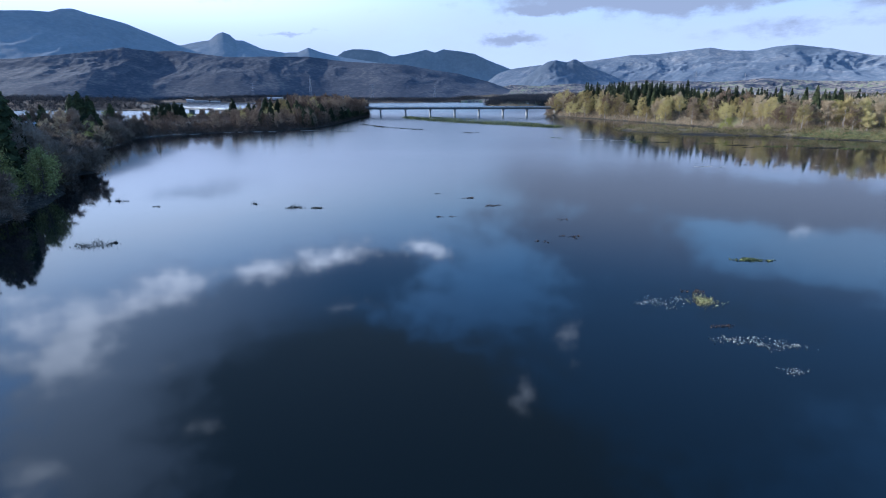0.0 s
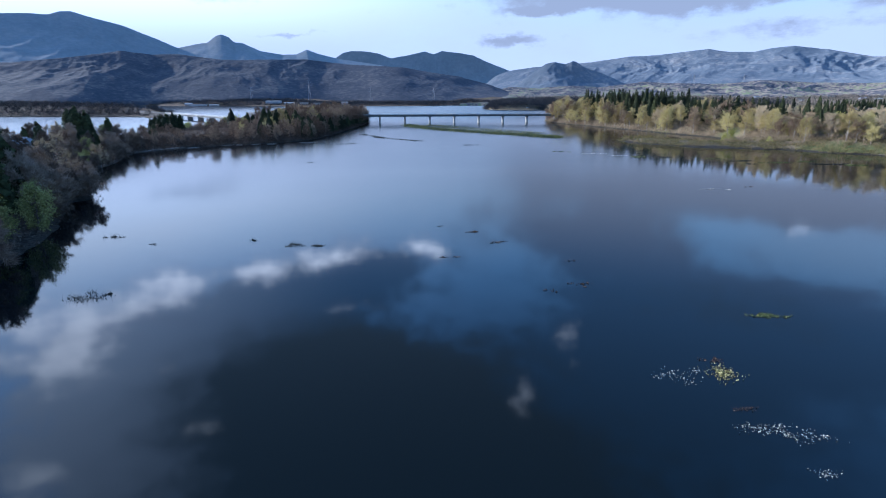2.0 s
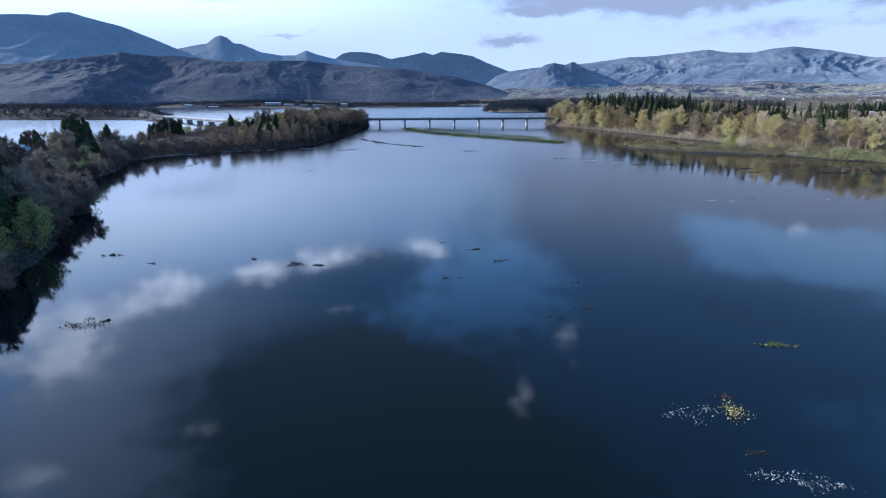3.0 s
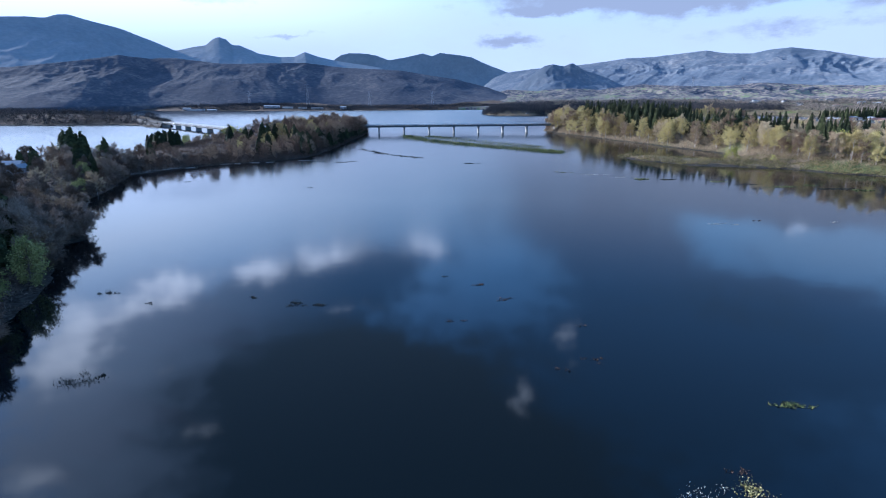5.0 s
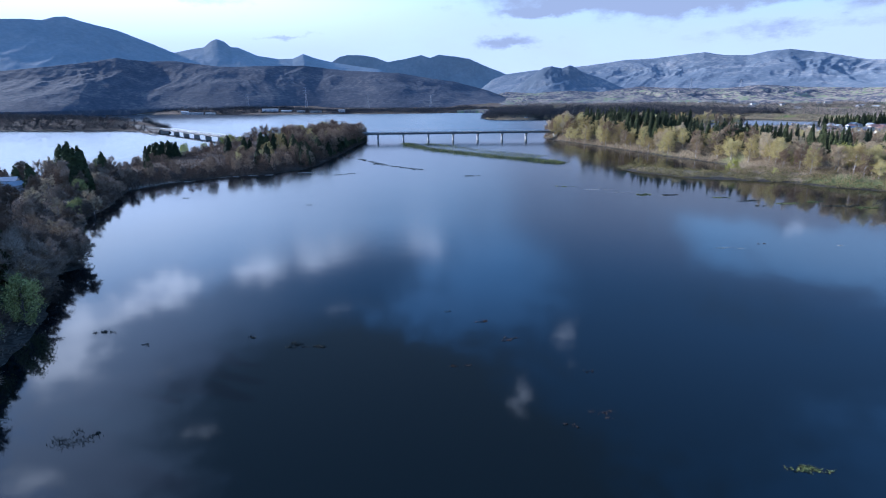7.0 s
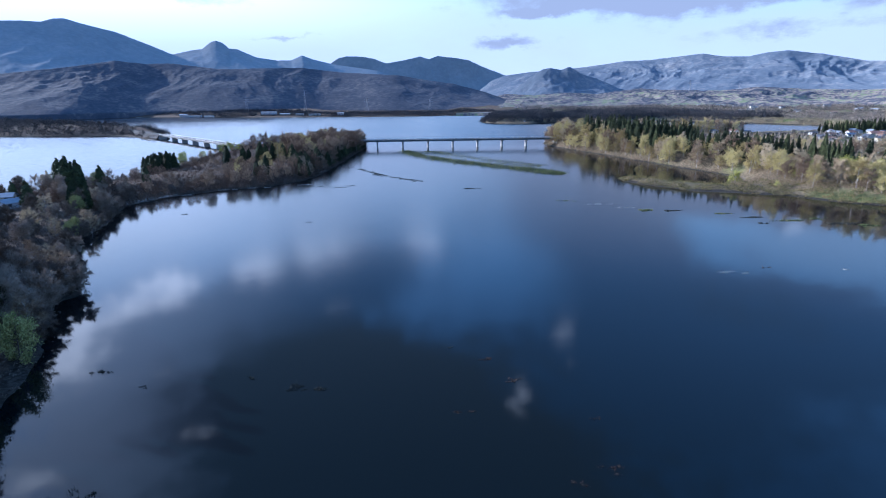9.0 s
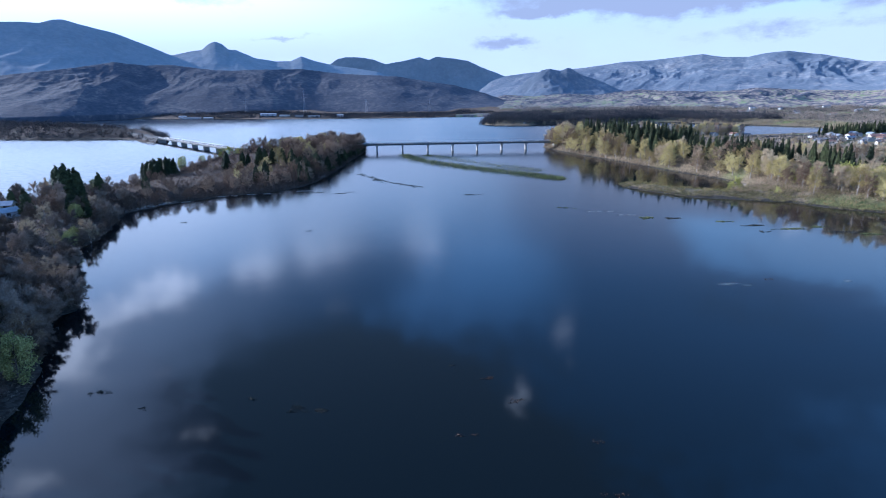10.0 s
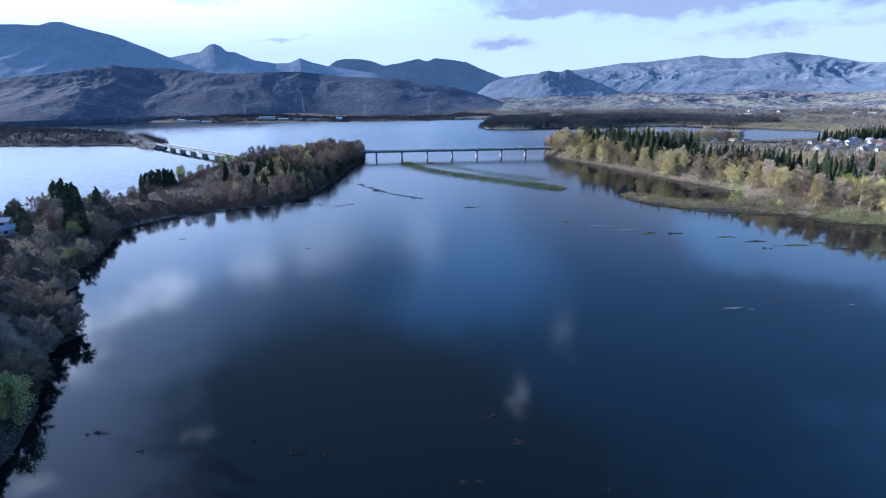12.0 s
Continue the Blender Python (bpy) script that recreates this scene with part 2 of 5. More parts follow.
def ground_material():
    """Wet mud and sand at the water's edge, dry reed grass and fallen leaves above it, some green meadow."""
    mat = bpy.data.materials.new("shore_ground")
    mat.use_nodes = True
    nodes, links = mat.node_tree.nodes, mat.node_tree.links
    bsdf = nodes["Principled BSDF"]
    bsdf.inputs["Roughness"].default_value, bsdf.inputs["Specular IOR Level"].default_value = 0.95, 0.12
    place = nodes.new("ShaderNodeTexCoord").outputs["Object"]
    split = nodes.new("ShaderNodeSeparateXYZ")
    links.new(place, split.inputs[0])

    def cloth(scale, detail=6.0):
        n = nodes.new("ShaderNodeTexNoise")
        links.new(place, n.inputs["Vector"])
        n.inputs["Scale"].default_value, n.inputs["Detail"].default_value = scale, detail
        return n.outputs["Fac"]

    def step(v, lo, hi):
        n = nodes.new("ShaderNodeMapRange")
        n.interpolation_type = "SMOOTHSTEP"
        links.new(v, n.inputs[0])
        n.inputs[1].default_value, n.inputs[2].default_value = lo, hi
        return n.outputs[0]

    def blend(f, a, b):
        n = nodes.new("ShaderNodeMix")
        n.data_type = "RGBA"
        links.new(f, n.inputs[0])
        for s, v in ((n.inputs[6], a), (n.inputs[7], b)):
            if isinstance(v, tuple):
                s.default_value = (*v, 1)
            else:
                links.new(v, s)
        return n.outputs[2]

    dry = blend(step(cloth(0.9), 0.35, 0.65), (0.085, 0.068, 0.042), (0.19, 0.15, 0.09))
    # Fallen leaves of the western woods, their brown darkened to carry the bank's shade.
    dark_litter = blend(step(cloth(0.7), 0.35, 0.65), (0.050, 0.038, 0.028), (0.115, 0.085, 0.060))
    dry = blend(step(split.outputs[0], -60.0, -40.0), dark_litter, dry)
    # the far shore takes the same dark tone
    dry = blend(step(split.outputs[1], 1380.0, 1450.0), dry, dark_litter)
    meadow = blend(step(cloth(0.5), 0.35, 0.65), (0.07, 0.10, 0.03), (0.17, 0.19, 0.06))
    fields = nodes.new("ShaderNodeMath")
    fields.operation = "MULTIPLY"
    links.new(step(cloth(0.018, 4.0), 0.55, 0.68), fields.inputs[0]), links.new(step(split.outputs[0], 90.0, 220.0), fields.inputs[1])
    land = blend(fields.outputs[0], dry, meadow)
    sand = blend(step(cloth(0.6), 0.4, 0.6), (0.22, 0.20, 0.16), (0.40, 0.37, 0.31))
    wet = blend(step(cloth(1.1), 0.4, 0.6), (0.028, 0.025, 0.019), (0.060, 0.053, 0.041))
    height = nodes.new("ShaderNodeMath")
    height.operation = "MULTIPLY_ADD"
    height.inputs[1].default_value = 1.0
    links.new(cloth(0.25), height.inputs[0]), links.new(split.outputs[2], height.inputs[2])
    beach = nodes.new("ShaderNodeMath")
    beach.operation = "MULTIPLY"
    links.new(step(height.outputs[0], 0.55, 0.8), beach.inputs[0]), links.new(step(cloth(0.03, 3.0), 0.58, 0.66), beach.inputs[1])
    low = blend(beach.outputs[0], wet, sand)
    links.new(blend(step(height.outputs[0], 0.95, 1.35), low, land), bsdf.inputs["Base Color"])
    rel = nodes.new("ShaderNodeBump")
    rel.inputs["Distance"].default_value = 0.5
    links.new(cloth(1.6), rel.inputs["Height"]), links.new(rel.outputs[0], bsdf.inputs["Normal"])
    return mat


WATER = water_material()
GROUND = ground_material()
BARK = material("bark", [(0.07, 0.055, 0.045), (0.20, 0.17, 0.14)], 2.0, 0.9)
PALE_BARK = material("pale_bark", [(0.22, 0.19, 0.16), (0.42, 0.38, 0.32)], 2.0, 0.9)
NEEDLES = material("conifer_needles", [(0.014, 0.019, 0.009), (0.029, 0.036, 0.015), (0.066, 0.074, 0.028)], 0.6, 0.8, random_object=0.25, random_island=0.2)
TWIGS = material("bare_twigs", [(0.17, 0.118, 0.075), (0.31, 0.235, 0.145), (0.44, 0.36, 0.22)], 0.3, 0.9, random_object=0.5, random_island=0.25)
BUDS = material("spring_buds", [(0.24, 0.185, 0.075), (0.38, 0.31, 0.12), (0.50, 0.43, 0.18)], 0.3, 0.8, random_object=0.5, random_island=0.25)
WILLOW = material("young_willow_leaves", [(0.20, 0.20, 0.04), (0.34, 0.33, 0.07), (0.44, 0.42, 0.12)], 0.3, 0.75, random_object=0.3, random_island=0.25)
GREEN = material("dull_green_leaves", [(0.13, 0.14, 0.045), (0.26, 0.26, 0.085), (0.40, 0.385, 0.14)], 0.3, 0.75, random_object=0.3, random_island=0.3)
ALDER = material("reddish_twigs", [(0.12, 0.080, 0.052), (0.21, 0.148, 0.096), (0.32, 0.24, 0.155)], 0.3, 0.9, random_object=0.5, random_island=0.25)
BRUSH = material("dry_brush", [(0.10, 0.075, 0.045), (0.20, 0.15, 0.09), (0.30, 0.24, 0.14)], 0.1, 0.95, random_island=0.3)
# Distance haze is mixed into this base colour, which is pale and blue.
HAZY = material("haze_tinted_far_slopes", [(0.195, 0.225, 0.245), (0.225, 0.255, 0.272), (0.27, 0.29, 0.30)], 0.005, 1.0, 1.0, 0.04, spread=(0.38, 0.68), detail=9.0, canopy=0.07)
# Nearer ranges: wood tones shifted to blue-grey, with the air's haze in the colour.
MOUNTAIN = material("haze_tinted_wooded_slopes", [(0.118, 0.142, 0.172), (0.15, 0.172, 0.20), (0.25, 0.248, 0.245)], 0.006, 1.0, 1.6, 0.04, spread=(0.40, 0.66), detail=9.0, canopy=0.07)
# Brown woods with a little blue haze painted into the darker tones.
HILL = material("haze_tinted_hillside", [(0.060, 0.067, 0.084), (0.085, 0.088, 0.103), (0.155, 0.14, 0.134)], 0.009, 1.0, 1.2, 0.08, spread=(0.40, 0.66), detail=9.0, canopy=0.13, crowns=0.12)
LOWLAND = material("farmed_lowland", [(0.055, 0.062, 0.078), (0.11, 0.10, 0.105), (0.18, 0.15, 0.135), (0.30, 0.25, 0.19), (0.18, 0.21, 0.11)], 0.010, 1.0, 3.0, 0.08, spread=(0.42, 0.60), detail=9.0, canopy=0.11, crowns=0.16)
CONCRETE = material("weathered_concrete", [(0.22, 0.215, 0.20), (0.36, 0.35, 0.33)], 0.35, 0.85, 0.01, 3.0)
STEEL = material("dark_painted_girder", [(0.05, 0.07, 0.085), (0.09, 0.115, 0.13)], 0.3, 0.55)
RAIL = material("light_grey_rail", [(0.38, 0.40, 0.42), (0.55, 0.56, 0.57)], 0.5, 0.5)
ASPHALT = material("asphalt", [(0.045, 0.045, 0.047), (0.07, 0.07, 0.07)], 0.5, 0.9)


# ---- mesh helpers ----
class Soup:
    """Vertices and faces gathered for one mesh."""

    def __init__(self):
        self.v, self.f = [], []

    def add(self, verts, faces):
        n = len(self.v)
        self.v += [tuple(p) for p in verts]
        self.f += [tuple(i + n for i in f) for f in faces]

    def box(self, lo, hi, m=None):
        (a, b, c), (d, e, f) = lo, hi
        pts = [Vector(p) for p in ((a, b, c), (d, b, c), (d, e, c), (a, e, c), (a, b, f), (d, b, f), (d, e, f), (a, e, f))]
        self.add([m @ p for p in pts] if m else pts, [(3, 2, 1, 0), (4, 5, 6, 7), (0, 1, 5, 4), (1, 2, 6, 5), (2, 3, 7, 6), (3, 0, 4, 7)])

    def tube(self, path, radii, sides=5):
        path = [Vector(p) for p in path]
        rings = []
        for i, p in enumerate(path):
            d = (path[min(i + 1, len(path) - 1)] - path[max(i - 1, 0)]).normalized()
            u = d.orthogonal().normalized()
            w = d.cross(u)
            rings += [p + radii[i] * (math.cos(t) * u + math.sin(t) * w) for t in [2 * math.pi * k / sides for k in range(sides)]]
        faces = [(i * sides + k, i * sides + (k + 1) % sides, (i + 1) * sides + (k + 1) % sides, (i + 1) * sides + k) for i in range(len(path) - 1) for k in range(sides)]
        self.add(rings, faces + [tuple(range((len(path) - 1) * sides, len(path) * sides))])

    def leaves(self, centres, size, rng, up=0.0, slim=0.6):
        """A small bent leaf clump at every centre."""
        c = np.asarray(centres, float)
        n = len(c)
        a = rng.normal(size=(n, 3))
        a[:, 2] += up
        a /= np.linalg.norm(a, axis=1, keepdims=True)
        b = np.cross(a, rng.normal(size=(n, 3)))
        b /= np.linalg.norm(b, axis=1, keepdims=True) + 1e-9
        s = size * rng.uniform(0.5, 1.3, (n, 1))
        nrm = np.cross(a, b) * s * 0.25
        quads = np.stack([c - a * s, c + b * s * slim + nrm, c + a * s, c - b * s * slim + nrm], 1).reshape(-1, 3)
        self.add(quads.tolist(), [(4 * i, 4 * i + 1, 4 * i + 2, 4 * i + 3) for i in range(n)])

    def twigs(self, starts, ways, width, rng):
        """Thin tapering twigs, each a narrow three-sided spike."""
        p, w = np.asarray(starts, float), np.asarray(ways, float)
        n = len(p)
        side = np.cross(w, rng.normal(size=(n, 3)))
        side /= np.linalg.norm(side, axis=1, keepdims=True) + 1e-9
        other = np.cross(w, side)
        other /= np.linalg.norm(other, axis=1, keepdims=True) + 1e-9
        pts = np.stack([p + side * width, p - side * width * 0.5 + other * width * 0.8, p - side * width * 0.5 - other * width * 0.8, p + w], 1).reshape(-1, 3)
        self.add(pts.tolist(), [(4 * i + a, 4 * i + b, 4 * i + 3) for i in range(n) for a, b in ((0, 1), (1, 2), (2, 0))])

    def mesh(self, name, mat, smooth=False):
        me = bpy.data.meshes.new(name)
        me.from_pydata(self.v, [], self.f)
        me.materials.append(mat)
        if smooth:
            me.polygons.foreach_set("use_smooth", [True] * len(me.polygons))
        me.update()
        return me


def part(name, soup, mat, parent=None, label="", smooth=False):
    ob = new(name, soup.mesh(name, mat, smooth))
    ob.parent = parent
    if label:
        ob["label"] = label
    return ob


# ---- the lie of the land ----
# Shorelines, in metres, each closed far outside the view.
LEFT = [(-110, -220), (-90, -40), (-76, 50), (-71, 80), (-72, 93), (-78, 108), (-90, 129), (-96, 138), (-90, 143.5), (-100, 149), (-107, 157), (-117, 176), (-128, 198), (-131, 220), (-146, 259),
        (-137, 281), (-117, 304), (-98, 311), (-83, 333), (-78, 357), (-76, 413), (-75, 480), (-73, 545), (-78, 585), (-95, 600), (-125, 575), (-150, 530), (-185, 505),
        (-200, 470), (-192, 420), (-186, 370), (-192, 330), (-215, 295), (-260, 262), (-330, 235), (-700, 205), (-1500, 120), (-1500, -220)]
RIGHT = [(330, -220), (262, -60), (240, 60), (215, 170), (203, 225), (191, 246), (175, 257), (166, 271), (143, 281), (129, 286), (121, 295), (111, 307), (104, 321), (103, 337),
         (112, 335), (127, 316), (146, 306), (160, 309), (172, 326), (171, 352), (159, 382), (146, 429), (130, 481), (118, 515), (107, 550), (107, 585), (116, 612), (145, 640),
         (230, 632), (321, 636), (433, 672), (560, 790), (612, 885), (600, 930), (545, 1024), (464, 1128)]
RIGHT_FAR = [(380, 1120), (299, 1073), (204, 1062), (163, 1038), (101, 1048), (83, 1100), (95, 1180), (130, 1300), (140, 1560), (2400, 2400), (4700, 2400), (4700, -220)]
FAR = [(140, 1562), (122, 1575), (-35, 1495), (-257, 1474), (-485, 1493), (-737, 1553), (-964, 1570), (-1138, 1475), (-1500, 1440), (-4700, 1300), (-4700, 4800), (4700, 4800), (4700, 1600)]
HEAD = [(-336, 694), (-345, 672), (-372, 702), (-396, 738), (-442, 764), (-512, 760), (-595, 770), (-760, 780), (-1000, 740), (-1600, 700), (-4000, 600), (-4000, 1150), (-1300, 1120), (-800, 1050), (-600, 960), (-480, 880), (-410, 840), (-378, 790), (-352, 728)]
BEHIND = [(-4700, -205), (4700, -205), (4700, -1500), (-4700, -1500)]


def inside_by(points, poly):
    """Distance to the outline, positive inside."""
    px, py = points[:, 0], points[:, 1]
    best, odd = np.full(len(px), 1e18), np.zeros(len(px), bool)
    for (ax, ay), (bx, by) in zip(poly, poly[1:] + poly[:1]):
        dx, dy = bx - ax, by - ay
        t = np.clip(((px - ax) * dx + (py - ay) * dy) / (dx * dx + dy * dy), 0, 1)
        best = np.minimum(best, (px - ax - t * dx) ** 2 + (py - ay - t * dy) ** 2)
        if ay != by:
            odd ^= ((ay > py) != (by > py)) & (px < (bx - ax) * (py - ay) / (by - ay) + ax)
    return np.where(odd, 1, -1) * np.sqrt(best)


def smooth(t):
    t = np.clip(t, 0, 1)
    return t * t * (3 - 2 * t)


def waves(x, y, size, seed=0.0):
    """Cheap rolling noise between -1 and 1."""
    a, b = x / size, y / size
    return (np.sin(a * 1.7 + 1.3 * np.sin(b * 1.1 + seed) + seed) * np.cos(b * 1.9 + 1.1 * np.sin(a * 0.8 - seed)) + 0.5 * np.sin(a * 3.9 - b * 3.1 + 2 * seed) * np.cos(b * 4.3 + a * 2.2 + seed)) / 1.5


def shore(x, y):
    """Metres from the water's edge, positive on land, with the shore's small wobble."""
    x, y = np.atleast_1d(np.asarray(x, float)), np.atleast_1d(np.asarray(y, float))
    p = np.stack([x, y], 1)
    d = np.max([inside_by(p, poly) for poly in (LEFT, RIGHT + RIGHT_FAR, FAR, HEAD, BEHIND)], 0)
    return d + 1.1 * waves(x, y, 9.0, 0.7) + 0.6 * waves(x, y, 3.5, 2.1)


def ground_z(x, y):
    x, y = np.atleast_1d(np.asarray(x, float)), np.atleast_1d(np.asarray(y, float))
    d = shore(x, y)
    east = smooth((x - 20) / 60)
    far = smooth((y - 950) / 400)
    marsh = np.exp(-(((x - 150) / 55) ** 2 + ((y - 285) / 45) ** 2))
    near = smooth((205 - y) / 80) * (1 - east)
    rise = (4.5 + 2.7 * east + 5.5 * near) * (1 - 0.8 * marsh) * smooth((d - 1.5) / (28 - 13 * east)) + 6 * far * smooth(d / 200) + 7 * smooth((-330 - x) / 80) * smooth((y - 600) / 100) * smooth(d / 60)
    roll = smooth(d / 60) * (1.2 * waves(x, y, 40, 0.4) + far * 4 * east * (1 + waves(x, y, 160, 1.9)) + smooth((y - 1700) / 900) * 14 * (1 + waves(x, y, 300, 0.2)))
    # Unseen hill west of the view, added to cast shade on the near shore.
    shade_hill = 26 * smooth((-145 - x) / 110) * smooth((185 - y) / 80) * smooth((y + 200) / 100)
    land = 0.12 * np.minimum(d, 6) + rise + roll + shade_hill * smooth(d / 40)
    return np.where(d > 0, np.maximum(land, 0.02), np.maximum(0.14 * d, -5.0))


def height(x, y):
    return float(ground_z(x, y)[0])


def graded(lo, hi, fine_lo, fine_hi, step, grow=1.09):
    """Grid lines: even in the middle, ever wider outwards."""
    mid = list(np.arange(fine_lo, fine_hi + step / 2, step))
    left, right, s = [], [], step
    p = fine_lo
    while p > lo:
        s = min(s * grow, 90)
        p -= s
        left.append(p)
    s, p = step, fine_hi
    while p < hi:
        s = min(s * grow, 90)
        p += s
        right.append(p)
    return np.array(left[::-1] + mid + right)


def grid_mesh(name, xs, ys, zs, mat):
    soup = bpy.data.meshes.new(name)
    nx, ny = xs.shape
    verts = np.stack([xs, ys, zs], -1).reshape(-1, 3)
    i = np.arange(nx * ny).reshape(nx, ny)
    quads = np.stack([i[:-1, :-1], i[1:, :-1], i[1:, 1:], i[:-1, 1:]], -1).reshape(-1, 4)
    soup.from_pydata(verts.tolist(), [], quads.tolist())
    soup.materials.append(mat)
    soup.polygons.foreach_set("use_smooth", [True] * len(soup.polygons))
    soup.update()
    return new(name, soup)


gx, gy = np.meshgrid(graded(-4700, 4700, -235, 330, 4.0), graded(-1400, 4800, 50, 650, 4.0), indexing="ij")
ground = tagged(grid_mesh("ground", gx, gy, ground_z(gx.ravel(), gy.ravel()).reshape(gx.shape), GROUND), "lake shores with sand, dry grass and meadow", "ground", kind="structure")

sheet = Soup()
sheet.add([(-4700, -1400, 0), (4700, -1400, 0), (4700, 4800, 0), (-4700, 4800, 0)], [(0, 1, 2, 3)])
water = tagged(part("water", sheet, WATER), "calm dark lake water mirroring the clouded sky", "water", kind="structure")


# ---- mountains and hills round the lake ----
HILLS = []


def surface(x, y):
    """Height of the highest ground or hillside at a place."""
    best = height(x, y)
    for X, Y, Z in HILLS:
        d = (X - x) ** 2 + (Y - y) ** 2
        i = np.unravel_index(np.argmin(d), d.shape)
        if d[i] < 40**2:
            best = max(best, float(Z[i]))
    return best


def lattice(x, y, seed):
    """Smooth gradient noise, about -0.7 to 0.7."""
    xi, yi = np.floor(x), np.floor(y)
    fx, fy = x - xi, y - yi
    u, v = fx**3 * (fx * (fx * 6 - 15) + 10), fy**3 * (fy * (fy * 6 - 15) + 10)

    def corner(i, j):
        h = np.sin((xi + i) * 127.1 + (yi + j) * 311.7 + seed * 74.7) * 43758.5453
        t = (h - np.floor(h)) * 2 * math.pi
        return np.cos(t) * (fx - i) + np.sin(t) * (fy - j)

    low = corner(0, 0) * (1 - u) + corner(1, 0) * u
    return low * (1 - v) + (corner(0, 1) * (1 - u) + corner(1, 1) * u) * v


def spurs(x, y, seed, octaves=4, gain=0.44):
    """Ridged noise, 0 in the gullies to 1 on the spurs."""
    total, weight, amp, norm = 0.0, 1.0, 1.0, 0.0
    for k in range(octaves):
        r = (1 - np.minimum(1, 1.9 * np.abs(lattice(x * 2.07**k, y * 2.07**k, seed + 3.1 * k)))) ** 1.6
        total, norm = total + r * weight * amp, norm + amp
        weight, amp = np.clip(r * 1.6, 0, 1), amp * gain
    return total / norm


def ridge(name, crest, distance, depth, base, mat, label, relief=0.4, size=420.0, rows=90, step=0.1, steep=1.15, rough=1.0, seed=1.0):
    """A range whose crest rises by (heading, slope seen from the lake) at about that distance, cut by spurs and gullies."""
    heads, slopes = np.array(crest).T
    az = np.arange(heads[0], heads[-1] + step / 2, step)
    s = np.interp(az, heads, slopes)
    n = max(3, round(0.9 / step) | 1)
    kernel = np.exp(-np.linspace(-1.6, 1.6, n) ** 2)
    pad = np.r_[[s[0]] * (n // 2), s, [s[-1]] * (n // 2)]
    s = 0.6 * s + 0.4 * np.convolve(pad, kernel / kernel.sum(), "valid")
    n = max(3, round(9.0 / step) | 1)
    kernel = np.exp(-np.linspace(-1.6, 1.6, n) ** 2)
    broad = np.convolve(np.r_[[s[0]] * (n // 2), s, [s[-1]] * (n // 2)], kernel / kernel.sum(), "valid")
    across = np.sign(np.linspace(-1, 1, rows)) * np.abs(np.linspace(-1, 1, rows)) ** 1.2
    A, U = np.meshgrid(np.radians(az), across, indexing="ij")
    R = distance + U * depth + 40 * np.sin(A * 23)
    X, Y = R * np.sin(A) - 4, R * np.cos(A) + 21
    # the crest's own shape fades into broad flanks further down
    near_crest = smooth((0.42 - np.abs(U)) / 0.42)
    broad = np.minimum(broad, s + 0.004)
    top = 55.4 + (broad[:, None] + (s - broad)[:, None] * near_crest) * (distance + 40 * np.sin(A * 23))
    # spurs run down from the crest and bend on their way
    px, py = A * distance / size, R / size
    bend = lattice(px * 0.7, py * 0.7, seed + 9.0)
    cut = 0.62 * spurs(px + 0.8 * bend, py * 0.42 + 0.3 * bend, seed) + 0.38 * spurs(px * 2.6 + bend, py * 2.0, seed + 5.0, 4, 0.55)
    k = np.minimum(1.0, np.abs(U) * 4.0 + 0.04)
    fall = (1 - np.abs(U)) ** steep
    grain = sum(lattice(X / w, Y / w, seed + w) * h for w, h in ((46.0, 2.2), (21.0, 1.3), (10.0, 0.8)))
    Z = base + (top - base) * fall * (1 - relief * k * (1 - np.clip(cut * 1.45, 0, 1))) + rough * grain * fall**0.4
    Z[:, 0] = Z[:, -1] = -20
    HILLS.append((X, Y, Z))
    return tagged(grid_mesh(name, X, Y, Z, mat), label, "mountain", kind="structure")


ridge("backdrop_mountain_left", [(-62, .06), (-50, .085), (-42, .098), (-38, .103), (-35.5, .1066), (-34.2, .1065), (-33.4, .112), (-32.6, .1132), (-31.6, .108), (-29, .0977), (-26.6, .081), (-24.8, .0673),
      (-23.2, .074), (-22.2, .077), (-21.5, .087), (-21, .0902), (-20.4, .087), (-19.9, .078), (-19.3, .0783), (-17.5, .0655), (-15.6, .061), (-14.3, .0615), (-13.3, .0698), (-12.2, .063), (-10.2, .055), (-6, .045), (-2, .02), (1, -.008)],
      4150, 1300, 20, HAZY, "wooded mountains coloured haze blue, with a pointed peak", 0.12, 620, 110, 0.09, rough=0.5, seed=2.0)
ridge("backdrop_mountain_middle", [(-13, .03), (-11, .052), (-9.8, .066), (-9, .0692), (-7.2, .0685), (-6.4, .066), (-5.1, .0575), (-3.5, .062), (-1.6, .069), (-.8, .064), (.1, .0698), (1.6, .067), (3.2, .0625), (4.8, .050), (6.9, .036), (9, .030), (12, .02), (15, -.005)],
      4550, 300, 20, HAZY, "distant mountains coloured haze blue, with flat-topped crests", 0.15, seed=3.0)
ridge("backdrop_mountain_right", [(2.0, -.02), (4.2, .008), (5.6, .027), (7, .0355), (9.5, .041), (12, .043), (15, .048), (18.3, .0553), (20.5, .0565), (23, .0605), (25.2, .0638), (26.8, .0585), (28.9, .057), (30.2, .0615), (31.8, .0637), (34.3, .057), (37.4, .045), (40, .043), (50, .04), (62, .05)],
      4000, 1300, 20, MOUNTAIN, "broad mountains coloured haze blue, with sunlit spurs", 0.22, 470, 120, 0.08, rough=0.6, seed=4.0)
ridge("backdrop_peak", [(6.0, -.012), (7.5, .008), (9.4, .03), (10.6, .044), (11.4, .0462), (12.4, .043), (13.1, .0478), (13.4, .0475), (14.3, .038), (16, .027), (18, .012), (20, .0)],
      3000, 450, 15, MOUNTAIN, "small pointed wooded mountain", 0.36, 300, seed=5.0)
